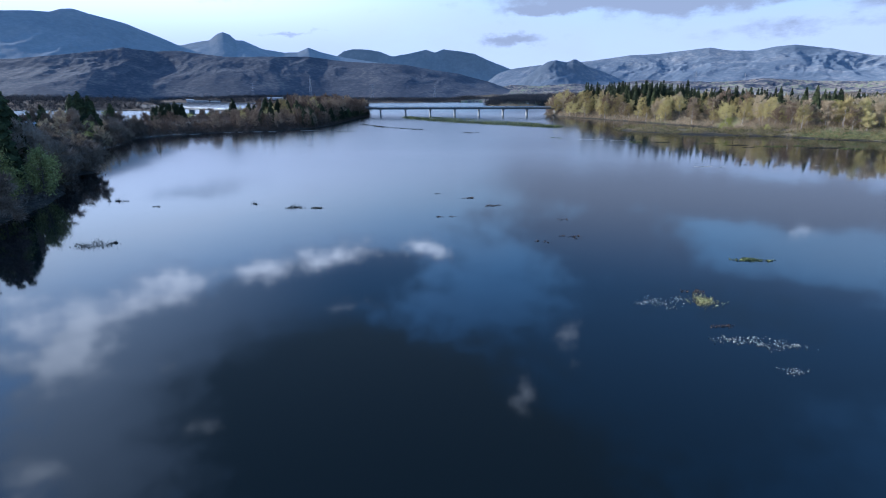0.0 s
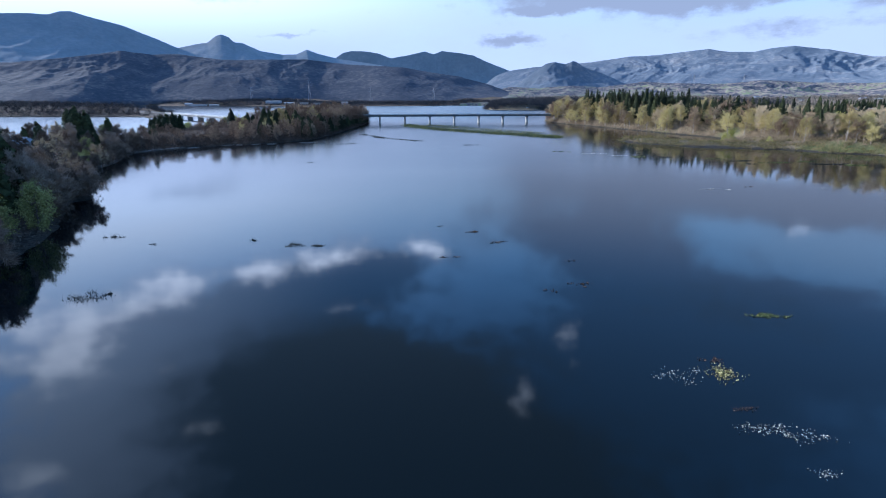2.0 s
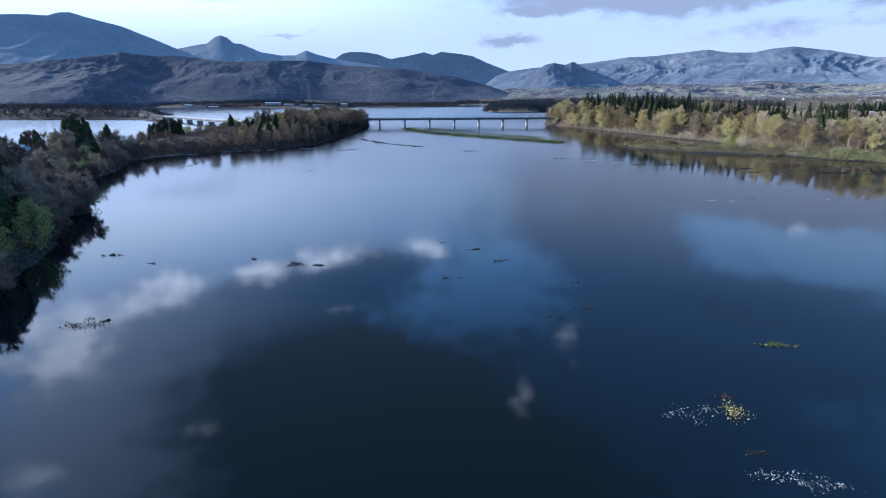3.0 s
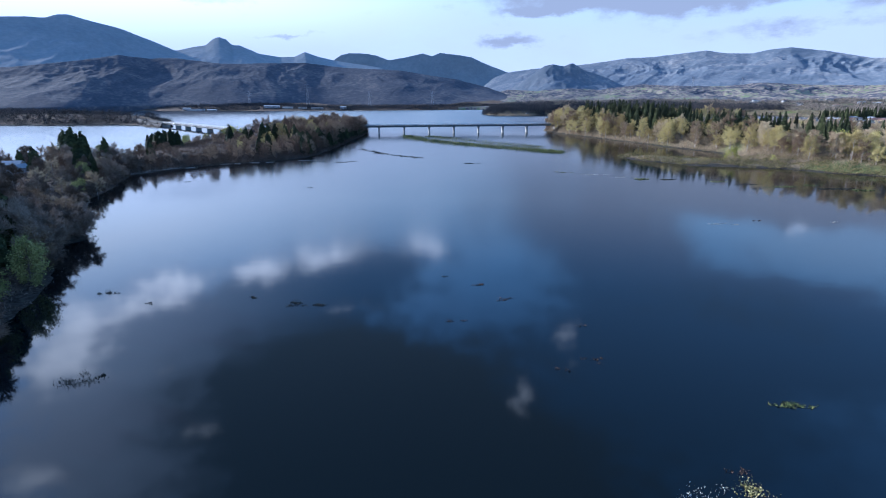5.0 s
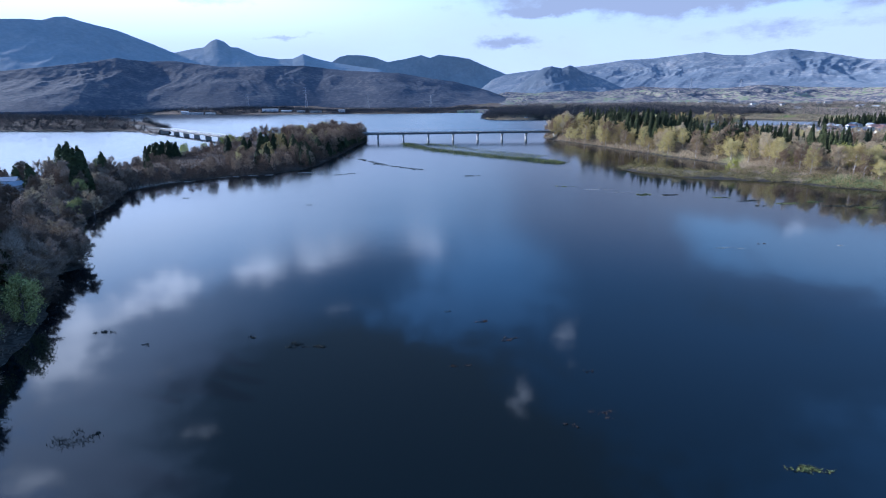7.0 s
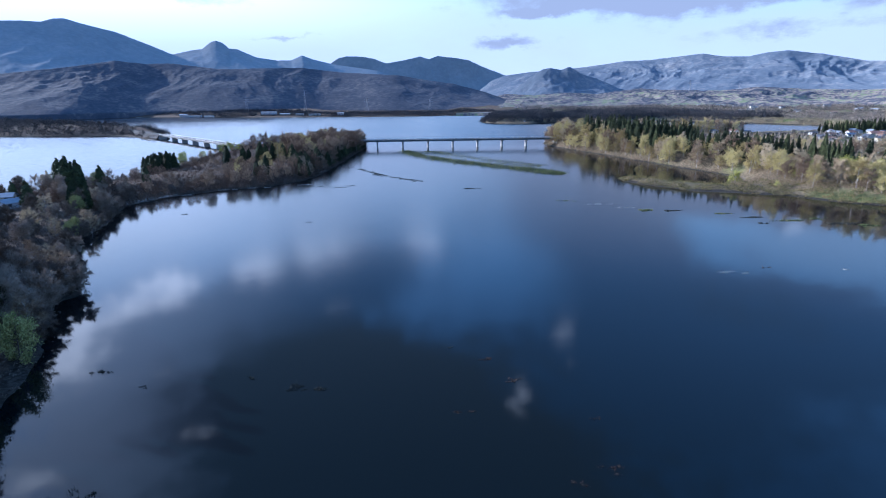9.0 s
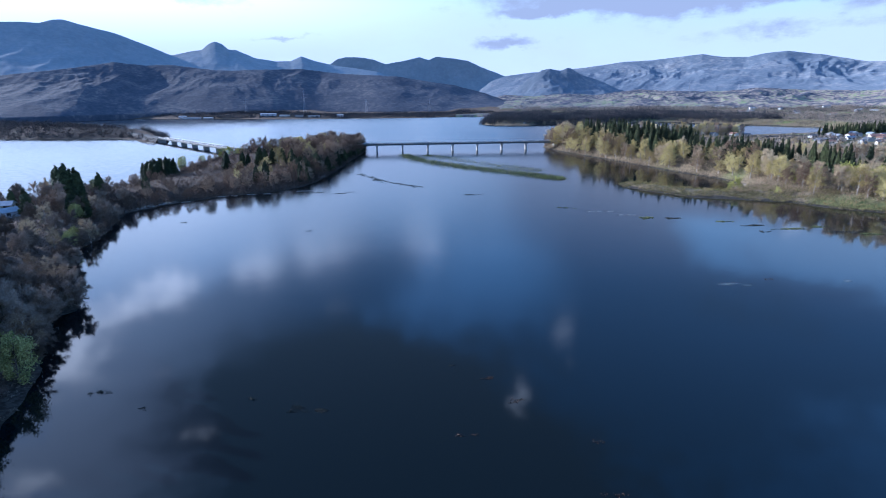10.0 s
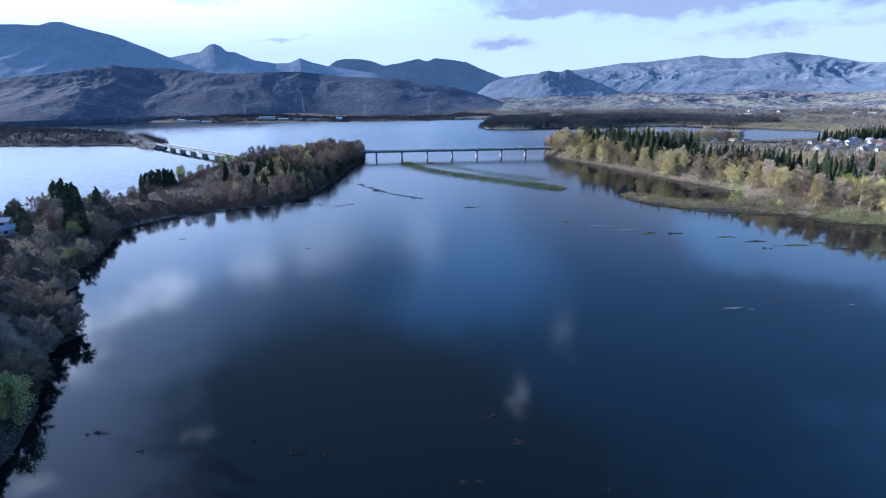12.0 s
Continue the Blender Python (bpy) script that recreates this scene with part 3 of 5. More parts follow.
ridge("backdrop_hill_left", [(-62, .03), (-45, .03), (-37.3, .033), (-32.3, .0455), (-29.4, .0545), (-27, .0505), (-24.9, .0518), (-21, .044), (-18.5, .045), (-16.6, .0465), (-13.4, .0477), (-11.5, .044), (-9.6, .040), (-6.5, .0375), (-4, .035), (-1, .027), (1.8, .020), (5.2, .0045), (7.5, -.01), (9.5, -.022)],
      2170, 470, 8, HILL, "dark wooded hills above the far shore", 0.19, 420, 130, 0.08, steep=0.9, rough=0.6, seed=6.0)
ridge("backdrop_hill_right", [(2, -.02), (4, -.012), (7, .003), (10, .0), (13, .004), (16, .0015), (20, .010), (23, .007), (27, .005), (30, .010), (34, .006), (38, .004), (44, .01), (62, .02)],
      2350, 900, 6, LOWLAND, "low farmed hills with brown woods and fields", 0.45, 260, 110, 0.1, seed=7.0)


# ---- trees ----
def conifer_meshes(seed, tall=16.0, wide=3.1, whorls=28, arms=9, bare=0.08, fill=3, blunt=0.8):
    """A slim cedar: a straight trunk and drooping tiers of ragged needle sprays."""
    rng = np.random.default_rng(seed)
    trunk, crown = Soup(), Soup()
    lean = rng.normal(0, 0.015, 2)
    at = lambda z: Vector((lean[0] * z, lean[1] * z, z))
    trunk.tube([at(-0.8), at(tall * 0.3), at(tall * 0.7), at(tall * 0.97)], [tall * 0.017, tall * 0.013, tall * 0.007, 0.02], 6)
    lop, sprays = rng.uniform(0.75, 1.2, 12), []
    for i in range(whorls):
        t = bare + (1 - bare) * (i + rng.uniform(-0.2, 0.2)) / whorls
        z = tall * t
        reach = wide * (1 - t) ** blunt * (0.55 + 0.45 * min(1, (t - bare) * 7)) + 0.14
        for k in range(arms if t < 0.8 else 6):
            a = 2 * math.pi * (k + rng.uniform(-0.35, 0.35)) / arms + i * 0.7
            r = reach * rng.uniform(0.72, 1.15) * lop[int(a / 0.53) % 12]
            out, side = Vector((math.cos(a), math.sin(a), 0)), Vector((-math.sin(a), math.cos(a), 0))
            base, drop, w = at(z), -0.32 * r - 0.1, 0.34 * r + 0.12
            mid = base + out * r * 0.55 + Vector((0, 0, drop * 0.3))
            tip = base + out * r + Vector((0, 0, drop))
            fall = Vector((0, 0, -0.25 * w - 0.12))
            crown.add([base, mid + side * w + fall, tip, mid - side * w + fall, mid + Vector((0, 0, 0.12)), tip - side * w * 0.5 - out * r * 0.1 + fall, tip + side * w * 0.5 - out * r * 0.1 + fall],
                      [(0, 1, 4), (0, 4, 3), (4, 1, 6), (4, 6, 2), (4, 2, 5), (4, 5, 3)])
            sprays += [mid.lerp(tip, f) + side * w * rng.uniform(-0.9, 0.9) + fall * rng.uniform(0, 1.6) for f in rng.uniform(-0.6, 1.0, fill)]
    if fill:
        crown.leaves(sprays, 0.30, rng, -0.6, 0.5)
    return trunk, crown


def skeleton(rng, tall, wide, limbs, twiggy, fork=0.3, arch=0.5):
    """A trunk with tapering limbs and branches; returns the wood and points along the outer branches with their ways."""
    wood, points, ways = Soup(), [], []
    r0 = tall * 0.016 + 0.04
    bend = rng.normal(0, 0.04, 2) * tall
    spine = [Vector((bend[0] * s * s, bend[1] * s * s, tall * s * 0.82)) for s in (-0.06, 0.2, 0.45, 0.7, 1.0)]
    wood.tube(spine, [r0 * k for k in (1.3, 0.9, 0.65, 0.4, 0.12)], 6)
    for i in range(limbs):
        t = fork + (0.95 - fork) * (i + rng.uniform(0, 0.8)) / limbs
        j = min(3, int(t * 4))
        root = spine[j].lerp(spine[j + 1], min(1, t * 4 - j))
        a = i * 2.4 + rng.uniform(-0.5, 0.5)
        r = wide * rng.uniform(0.7, 1.1) * (1 - 0.55 * max(0, t - 0.35) / 0.65)
        up = tall * rng.uniform(0.12, 0.26) * (1.15 - 0.5 * t)
        end = root + Vector((math.cos(a) * r, math.sin(a) * r, up))
        elbow = root.lerp(end, 0.5) + Vector((0, 0, up * arch * 0.4)) + Vector(rng.normal(0, 0.12, 3)) * r * 0.4
        rr = r0 * 0.45 * (1 - 0.5 * t)
        wood.tube([root, elbow, end], [rr, rr * 0.6, rr * 0.15], 4)
        for k in range(twiggy):
            s = rng.uniform(0.25, 1.0)
            p = root.lerp(elbow, s * 2) if s < 0.5 else elbow.lerp(end, s * 2 - 1)
            w = Vector(rng.normal(0, 1, 3)) + Vector((math.cos(a), math.sin(a), 0.9))
            w = w.normalized() * wide * rng.uniform(0.22, 0.5)
            wood.tube([p, p + w], [rr * 0.3, 0.012], 3)
            for s2 in (0.35, 0.6, 0.8, 1.0):
                points.append(p + w * s2)
                ways.append(w.normalized())
    return wood, np.array(points), np.array(ways)


def bare_meshes(seed, tall=13.0, wide=3.9, n=2300, thin=0.06):
    rng = np.random.default_rng(seed)
    wood, pts, ways = skeleton(rng, tall, wide, 15, 7, 0.14)
    crown = Soup()
    pick = rng.integers(0, len(pts), n)
    w = ways[pick] * 0.6 + rng.normal(0, 0.6, (n, 3)) + [0, 0, 0.35]
    w /= np.linalg.norm(w, axis=1, keepdims=True)
    crown.twigs(pts[pick] + rng.normal(0, 0.12, (n, 3)), w * rng.uniform(0.5, 1.3, (n, 1)) * wide * 0.32, thin, rng)
    return wood, crown


def leafy_meshes(seed, tall=12.5, wide=4.0, n=1500, size=0.22, limbs=13, fork=0.2, scatter=0.4, low=0.0, twigs=500):
    rng = np.random.default_rng(seed)
    wood, pts, ways = skeleton(rng, tall, wide, limbs, 6, fork)
    crown = Soup()
    pick = rng.integers(0, len(pts), n)
    at = pts[pick] + rng.normal(0, scatter, (n, 3))
    if low:
        at[:, 2] -= low * rng.uniform(0, 1, n) * np.hypot(at[:, 0], at[:, 1])
    crown.leaves(at[at[:, 2] > 0.3], size, rng)
    pick = rng.integers(0, len(pts), twigs)
    w = ways[pick] + rng.normal(0, 0.5, (twigs, 3))
    crown.twigs(pts[pick], w * 0.7, 0.05, rng)
    return wood, crown


KINDS = {}


def kind_of_tree(name, builder, seeds, bark, leaf, label, category, **shape):
    """Prototype meshes of one kind of tree in several forms."""
    KINDS[name] = dict(forms=[(w.mesh("trunk", bark), c.mesh("crown", leaf)) for w, c in (builder(s, **shape) for s in seeds)], label=label, category=category, made={}, count=0)


def plant(kind, x, y, scale=1.0, group="", rng=random, sink=0.15, tall=1.0, label="", form=None):
    k = KINDS[kind]
    i = k["count"] % len(k["forms"]) if form is None else form
    k["count"] += 1
    m = Matrix.Translation((x, y, height(x, y) - sink)) @ pose(0, 0, 0, rng.uniform(-2.5, 2.5), rng.uniform(-2.5, 2.5), rng.uniform(0, 360)) @ Matrix.Diagonal((scale, scale, scale * tall, 1))
    if i not in k["made"]:
        root = new(kind)
        for name, me in zip(("trunk", "crown"), k["forms"][i]):
            new(name, me).parent = root
        root.matrix_basis = m
        tagged(root, label or k["label"], k["category"], group)
        k["made"][i] = root
        return root
    ob = copy_thing(k["made"][i], Matrix.Identity(4))
    ob.matrix_basis = m
    return tagged(ob, label or k["label"], k["category"], group)


kind_of_tree("conifer", conifer_meshes, (11, 12, 13, 14), BARK, NEEDLES, "dark green cedar with drooping ragged branches", "conifer tree")
kind_of_tree("bare_tree", bare_meshes, (21, 22, 23, 24, 25), PALE_BARK, TWIGS, "leafless grey-brown broadleaf tree on the bank", "bare tree")
kind_of_tree("bare_alder", bare_meshes, (81, 82, 83, 84), BARK, ALDER, "leafless reddish-brown alder on the peninsula", "bare tree", tall=12.0, wide=4.0, n=1700)
kind_of_tree("budding_tree", leafy_meshes, (31, 32, 33, 34), PALE_BARK, BUDS, "broadleaf tree hazed with olive spring buds", "tree", n=2600, size=0.2, twigs=1200, scatter=0.5, fork=0.14)
kind_of_tree("willow", leafy_meshes, (41, 42), PALE_BARK, WILLOW, "rounded willow in fresh yellow-green leaf", "willow tree", tall=6.5, wide=3.0, n=1800, size=0.2, limbs=12, fork=0.05, low=0.35, twigs=150)
kind_of_tree("lakeside_tree", leafy_meshes, (51, 52, 53), BARK, GREEN, "dull green broadleaf tree leaning over the water", "tree", tall=9.0, wide=3.4, n=4200, size=0.2, limbs=15, fork=0.12, low=0.2, scatter=0.45, twigs=400)
kind_of_tree("shaded_tree", bare_meshes, (61, 62, 63, 64), BARK, material("dark_twigs", [(0.105, 0.082, 0.060), (0.195, 0.155, 0.115), (0.31, 0.25, 0.185)], 0.3, 0.9, random_object=0.4, random_island=0.2), "dense dark leafless tree on the shaded bank", "bare tree", tall=13.0, wide=4.6, n=4200, thin=0.07)
kind_of_tree("broad_conifer", conifer_meshes, (71, 72), BARK, NEEDLES, "broad dark evergreen with layered branches", "conifer tree", tall=15.0, wide=4.6, whorls=30, arms=12, fill=5, blunt=0.55)

grow = random.Random(5)


def on_bank(n, poly, lo, hi, keep, near=None, gap=4.0, tries=24000):
    """Places on land between lo and hi metres from the shore, inside the box poly, no two closer than gap."""
    (x0, y0), (x1, y1) = poly
    rng = np.random.default_rng(keep)
    p = rng.uniform((x0, y0), (x1, y1), (tries, 2))
    d = shore(p[:, 0], p[:, 1])
    p, d = p[(d > lo) & (d < hi)], d[(d > lo) & (d < hi)]
    out, cells = [], {}
    for (x, y), inland in zip(p.tolist(), d.tolist()):
        if (near is not None and not near(x, y, inland)) or any((x - a) ** 2 + (y - b) ** 2 < r * r for a, b, r in CLEAR):
            continue
        c = (int(x // gap), int(y // gap))
        if any((x - a) ** 2 + (y - b) ** 2 < gap * gap for i in (-1, 0, 1) for j in (-1, 0, 1) for a, b in cells.get((c[0] + i, c[1] + j), ())):
            continue
        cells.setdefault(c, []).append((x, y))
        out.append((x, y))
        if len(out) >= n:
            break
    return out


# no trees on the houses' plots
CLEAR = [(-173, 230, 10), (-190, 247, 9), (-165, 222, 7)]


# the sunny east bank: budding and bare trees along the water, cedars behind them
def east_line(y, inland):
    """Metres inland from the foot of the wooded bank."""
    return inland - 12 * math.exp(-((y - 285) / 40) ** 2) - 2


G = "trees of the sunny bank"
for x, y in on_bank(215, ((95, 225), (340, 660)), 2, 70, 1, lambda x, y, d: 0.5 < east_line(y, d) < 19 and not (y < 346 and x < 178), 4.5):
    k = "budding_tree" if grow.random() < 0.55 else "bare_tree"
    plant(k, x, y, grow.uniform(0.75, 1.2) * (1.15 if y > 470 else 1.0), G, grow)
for x, y in on_bank(200, ((110, 300), (330, 560)), 16, 90, 2, lambda x, y, d: 13 < east_line(y, d) < 42 and not 398 < y < 424 and y < 530 and (y > 345 or x > 215), 3.9):
    plant("conifer", x, y, grow.uniform(0.85, 1.35) * (1.15 if y > 415 else 0.9), "cedars of the sunny bank", grow)
for x, y in on_bank(110, ((110, 240), (420, 720)), 30, 140, 3, lambda x, y, d: (east_line(y, d) > 40 and y < 430) or (y > 470 and 14 < east_line(y, d) < 70 and x < 0.3 * y - 5), 6.5):
    plant("bare_tree" if grow.random() < 0.75 else "budding_tree", x, y, grow.uniform(0.65, 0.95) * (1.3 if y > 540 else 1.0), G, grow)
for x, y in on_bank(45, ((215, 210), (420, 350)), 30, 150, 4, None, 7.0):
    plant("conifer", x, y, grow.uniform(0.8, 1.05), "cedars of the sunny bank", grow)
for x, y, s in ((155.7, 302, 1.1), (203, 287, 1.8), (211, 279, 1.7), (196, 300, 1.4), (222, 270, 1.6), (187, 300, .8), (168, 285, .5)):
    plant("willow", x, y, s, "willows on the marsh", grow)

# the shaded western peninsula
G = "trees of the peninsula"


def on_heath(x, y):
    """The open strip behind the bank, with low brush and few trees."""
    return x < -122 - 0.1 * (y - 400) and 368 < y < 500


for x, y in on_bank(185, ((-210, 250), (-70, 605)), 1.5, 90, 6, lambda x, y, d: (y > 372 or x > -128) and not on_heath(x, y), 4.9):
    if grow.random() < 0.62 or shore(x, y)[0] < 18:
        plant("bare_alder", x, y, grow.uniform(0.7, 1.1) * (1.25 if y > 400 else 0.8), G, grow)
    else:
        plant("budding_tree", x, y, grow.uniform(0.65, 1.0) * (1.15 if y > 400 else 0.7), G, grow)
for x, y in on_bank(38, ((-215, 365), (-120, 500)), 2, 90, 18, lambda x, y, d: on_heath(x, y), 7.5):
    plant("bare_alder", x, y, grow.uniform(0.25, 0.5), G, grow)
for x, y in on_bank(75, ((-230, 235), (-120, 372)), 1, 90, 16, lambda x, y, d: x < -128 and not (-172 < x < -128 and 318 < y < 360), 5.4):
    plant("bare_alder", x, y, grow.uniform(0.36, 0.62), G, grow)
for x, y, s, t in ((-188, 359, .85, 1), (-184, 356, .9, 1), (-180, 354, .9, 1), (-176, 353, .9, 1), (-172, 356, .9, 1), (-186, 363, .85, 1), (-182, 361, .95, 1), (-178, 359, .95, 1), (-174, 361, .9, 1), (-170, 361, .8, 1), (-180, 366, .9, 1), (-175, 366, .85, 1),
                   (-141, 372, .78, 1.15), (-140, 401, .7, 1), (-136, 400, .6, 1), (-128, 400, .9, 1), (-124, 399, .8, 1), (-119, 399, .8, 1), (-113, 404, .75, 1), (-107, 404, .75, 1), (-159, 305, .62, 1), (-156, 300, .5, 1)):
    plant("broad_conifer", x, y, s, "cedars of the peninsula", grow, tall=t)
for x, y in on_bank(44, ((-122, 330), (-84, 470)), 4, 26, 7, lambda x, y, d: math.sin(x * 0.13 + y * 0.05) > -0.35, 4.2):
    plant("broad_conifer", x, y, grow.uniform(0.5, 0.85), "cedars of the peninsula", grow)
for x, y, s in ((-185, 277, 1.05), (-179, 273, 1.15), (-175, 274, 1.0), (-182, 282, .9), (-156, 241, .75), (-152, 243, .7), (-170, 284, .75), (-168, 232, .75), (-190, 253, .55)):
    plant("broad_conifer", x, y, s, "cedars of the peninsula", grow)
for x, y, s in ((-194, 503, 1.5), (-187, 502, 1.7), (-181, 508, 1.3), (-150, 520, 1.2), (-143, 528, 1.3), (-212, 462, 1.2), (-206, 448, 1.0), (-198, 468, .9)):
    plant("willow", x, y, s, "willows by the causeway", grow)
for x, y, s in ((-198, 278, .6), (-194, 280, .7), (-196, 286, .6), (-202, 272, .6)):
    plant("bare_tree", x, y, s, G, grow)
for x, y, s in ((-174, 286, .8), (-152, 236, .8)):
    plant("lakeside_tree", x, y, s, G, grow)

# Extra cedars added as a dark mass where the front bank lies in shade.
for x, y in on_bank(60, ((-110, 395), (-70, 600)), 2, 12, 17, None, 4.4):
    plant("broad_conifer", x, y, grow.uniform(0.45, 0.75), "cedars of the peninsula", grow)

# the near western shore, in shade
G = "trees of the near shore"
# Trees west of the view stand on the added hill and deepen its shade.
for x, y in on_bank(215, ((-250, 15), (-60, 275)), 0.5, 130, 8, lambda x, y, d: (x > -195 or y < 170) and not (x > -85 and 76 < y < 113), 5.6):
    r = grow.random()
    if r < 0.80:
        plant("shaded_tree", x, y, grow.uniform(0.75, 1.15) * (1.0 if y < 140 else 0.66), G, grow)
    elif r < 0.93 and shore(x, y)[0] > 12:
        plant("broad_conifer", x, y, grow.uniform(0.6, 0.9) * (1.0 if y < 140 else 0.66), G, grow)
    else:
        plant("bare_tree", x, y, grow.uniform(0.5, 0.8), G, grow)
for x, y, s in ((-77.5, 93, 1.0), (-80, 107, .88), (-75, 84, .75), (-129, 196, .65), (-132, 204, .6)):
    plant("lakeside_tree", x, y, s, G, grow, tall=1.25)
for x, y, s in ((-97, 119, 1.35), (-105, 128, 1.2), (-90, 108, 1.15), (-112, 122, 1.4), (-101, 112, 1.3), (-116, 140, 1.05), (-86, 101, .95), (-122, 150, .95), (-109, 133, 1.1)):
    plant("broad_conifer", x, y, s, G, grow)


# a fringe right at the water's edge
edge = [(-71, 74), (-72, 93), (-78, 108), (-90, 129), (-98, 141), (-107, 157), (-117, 176), (-128, 198), (-131, 220), (-146, 259)]
for (ax, ay), (bx, by) in zip(edge, edge[1:]):
    n = max(2, round(math.hypot(bx - ax, by - ay) / 4.2))
    for i in range(n):
        f = (i + grow.random()) / n
        x, y = ax + (bx - ax) * f - grow.uniform(0.3, 2.2), ay + (by - ay) * f + grow.uniform(-0.5, 0.5)
        if min(math.hypot(x + 79, y - 93), math.hypot(x + 80.5, y - 107), math.hypot(x + 76, y - 84)) < 8.5:
            continue
        ob = plant("shaded_tree", x, y, grow.uniform(0.38, 0.62) * (1.0 if y < 150 else 0.8), G, grow, sink=0.4)
        m = ob.matrix_basis.copy()
        ob.matrix_basis = Matrix.Translation(m.translation) @ Matrix.Rotation(radians(grow.uniform(2, 20)), 4, "Y") @ m.to_3x3().to_4x4()


# ---- undergrowth and far woods, too many to count ----
def tufts(name, places, mat, label, category, reach, tall, leaves, size, seed, up=0.6, slim=0.35, parent=None):
    """Ragged clumps of leaves or stalks, one mesh for all."""
    rng = np.random.default_rng(seed)
    p = np.asarray(places, float)
    z = ground_z(p[:, 0], p[:, 1])
    big = np.repeat(rng.uniform(0.55, 1.25, len(p)), leaves)[:, None]
    c = np.repeat(np.c_[p, np.maximum(z, 0)], leaves, 0)
    off = rng.normal(0, 1, (len(c), 3)) * [reach * 0.5, reach * 0.5, 0]
    off[:, 2] = rng.beta(1.6, 1.6, len(c)) * tall * np.exp(-(off[:, 0] ** 2 + off[:, 1] ** 2) / (reach * reach))
    soup = Soup()
    soup.leaves(c + off * big, size, rng, up, slim)
    return tagged(part(name, soup, mat), label, category, kind="stuff")


def scatter(n, box, lo, hi, seed, keep=None):
    (x0, y0), (x1, y1) = box
    rng = np.random.default_rng(seed)
    p = rng.uniform((x0, y0), (x1, y1), (n, 2))
    d = shore(p[:, 0], p[:, 1])
    ok = (d > lo) & (d < hi)
    if keep is not None:
        ok &= keep(p[:, 0], p[:, 1])
    return p[ok]


tufts("bank_brush", scatter(16000, ((95, 225), (340, 680)), 3, 70, 101, lambda x, y: (shore(x, y) > 12) | (y > 340)), BRUSH, "dry brown brush under the trees of the sunny bank", "brush", 1.4, 3.4, 14, 0.32, 102)
# Brush colour lowered so that the peninsula's front bank looks shaded.
tufts("peninsula_front_brush", scatter(17000, ((-180, 255), (-65, 600)), -0.8, 22, 115), material("shade_dark_brush", [(0.034, 0.026, 0.020), (0.066, 0.050, 0.038), (0.11, 0.085, 0.062)], 0.1, 0.95, random_island=0.3), "tangled brown brush on the peninsula bank, coloured dark for shade", "brush", 1.4, 3.4, 14, 0.3, 116)
tufts("peninsula_brush", scatter(14000, ((-230, 230), (-65, 605)), 1, 90, 103), material("reddish_brush", [(0.07, 0.047, 0.034), (0.14, 0.095, 0.066), (0.23, 0.165, 0.11)], 0.1, 0.95, random_island=0.3), "reddish leafless brush on the peninsula", "brush", 1.3, 2.2, 12, 0.3, 104)
# Darker brush mix for the near shore: shade lies in its base colour.
tufts("shore_brush", scatter(5500, ((-200, 10), (-58, 275)), -0.5, 70, 105), material("shaded_brush", [(0.06, 0.052, 0.042), (0.11, 0.095, 0.075), (0.17, 0.145, 0.11)], 0.1, 0.95, random_island=0.3), "tangled brush on the near shore, coloured dark for shade", "brush", 1.5, 2.6, 14, 0.34, 106)
tufts("bank_front_brush", scatter(13000, ((95, 250), (240, 625)), -0.4, 26, 117, lambda x, y: ((shore(x, y) < 15) & (y > 350)) | ((shore(x, y) > 7) & (y < 340) & (x > 150))), material("tan_brush", [(0.14, 0.10, 0.06), (0.27, 0.20, 0.125), (0.38, 0.30, 0.19)], 0.1, 0.95, random_island=0.3), "tan twiggy brush along the foot of the sunny bank", "brush", 1.8, 4.6, 22, 0.26, 118)
FAR_WOOD = material("far_woodland", [(0.05, 0.056, 0.056), (0.17, 0.14, 0.12), (0.28, 0.235, 0.19), (0.38, 0.32, 0.24)], 0.012, 1.0, random_island=0.35)
DARK_WOOD = material("dark_far_woodland", [(0.028, 0.036, 0.045), (0.065, 0.066, 0.072), (0.13, 0.115, 0.105)], 0.012, 1.0, random_island=0.3)
tufts("headland_wood", scatter(9000, ((80, 1025), (640, 1280)), -1, 130, 107), DARK_WOOD, "dark mixed wood on the far headland", "woodland", 3.5, 11.0, 26, 0.95, 108, 0.3, 0.5)
tufts("far_point_wood", scatter(14000, ((-1300, 660), (-330, 1120)), 0.5, 200, 109, lambda x, y: np.abs((x + 338) * 0.78 + (y - 688) * 0.625) > 7), material("point_woodland", [(0.025, 0.030, 0.034), (0.08, 0.070, 0.064), (0.16, 0.13, 0.105)], 0.012, 1.0, random_island=0.35), "low brown woods on the far point", "woodland", 3.5, 8.5, 24, 0.8, 110, 0.3, 0.5)
tufts("far_shore_wood", scatter(9000, ((-1500, 1450), (160, 1640)), 2, 110, 111), DARK_WOOD, "line of trees along the far shore", "woodland", 4.0, 7.0, 16, 1.2, 112, 0.3, 0.5)
tufts("far_reed_bank", scatter(9000, ((400, 780), (640, 1070)), -2, 22, 119), material("tan_reeds", [(0.14, 0.12, 0.07), (0.26, 0.22, 0.13), (0.36, 0.31, 0.19)], 0.03, 0.95, random_island=0.3), "tan reeds along the far inlet", "reeds", 2.0, 3.5, 8, 0.8, 120, 1.0, 0.4)
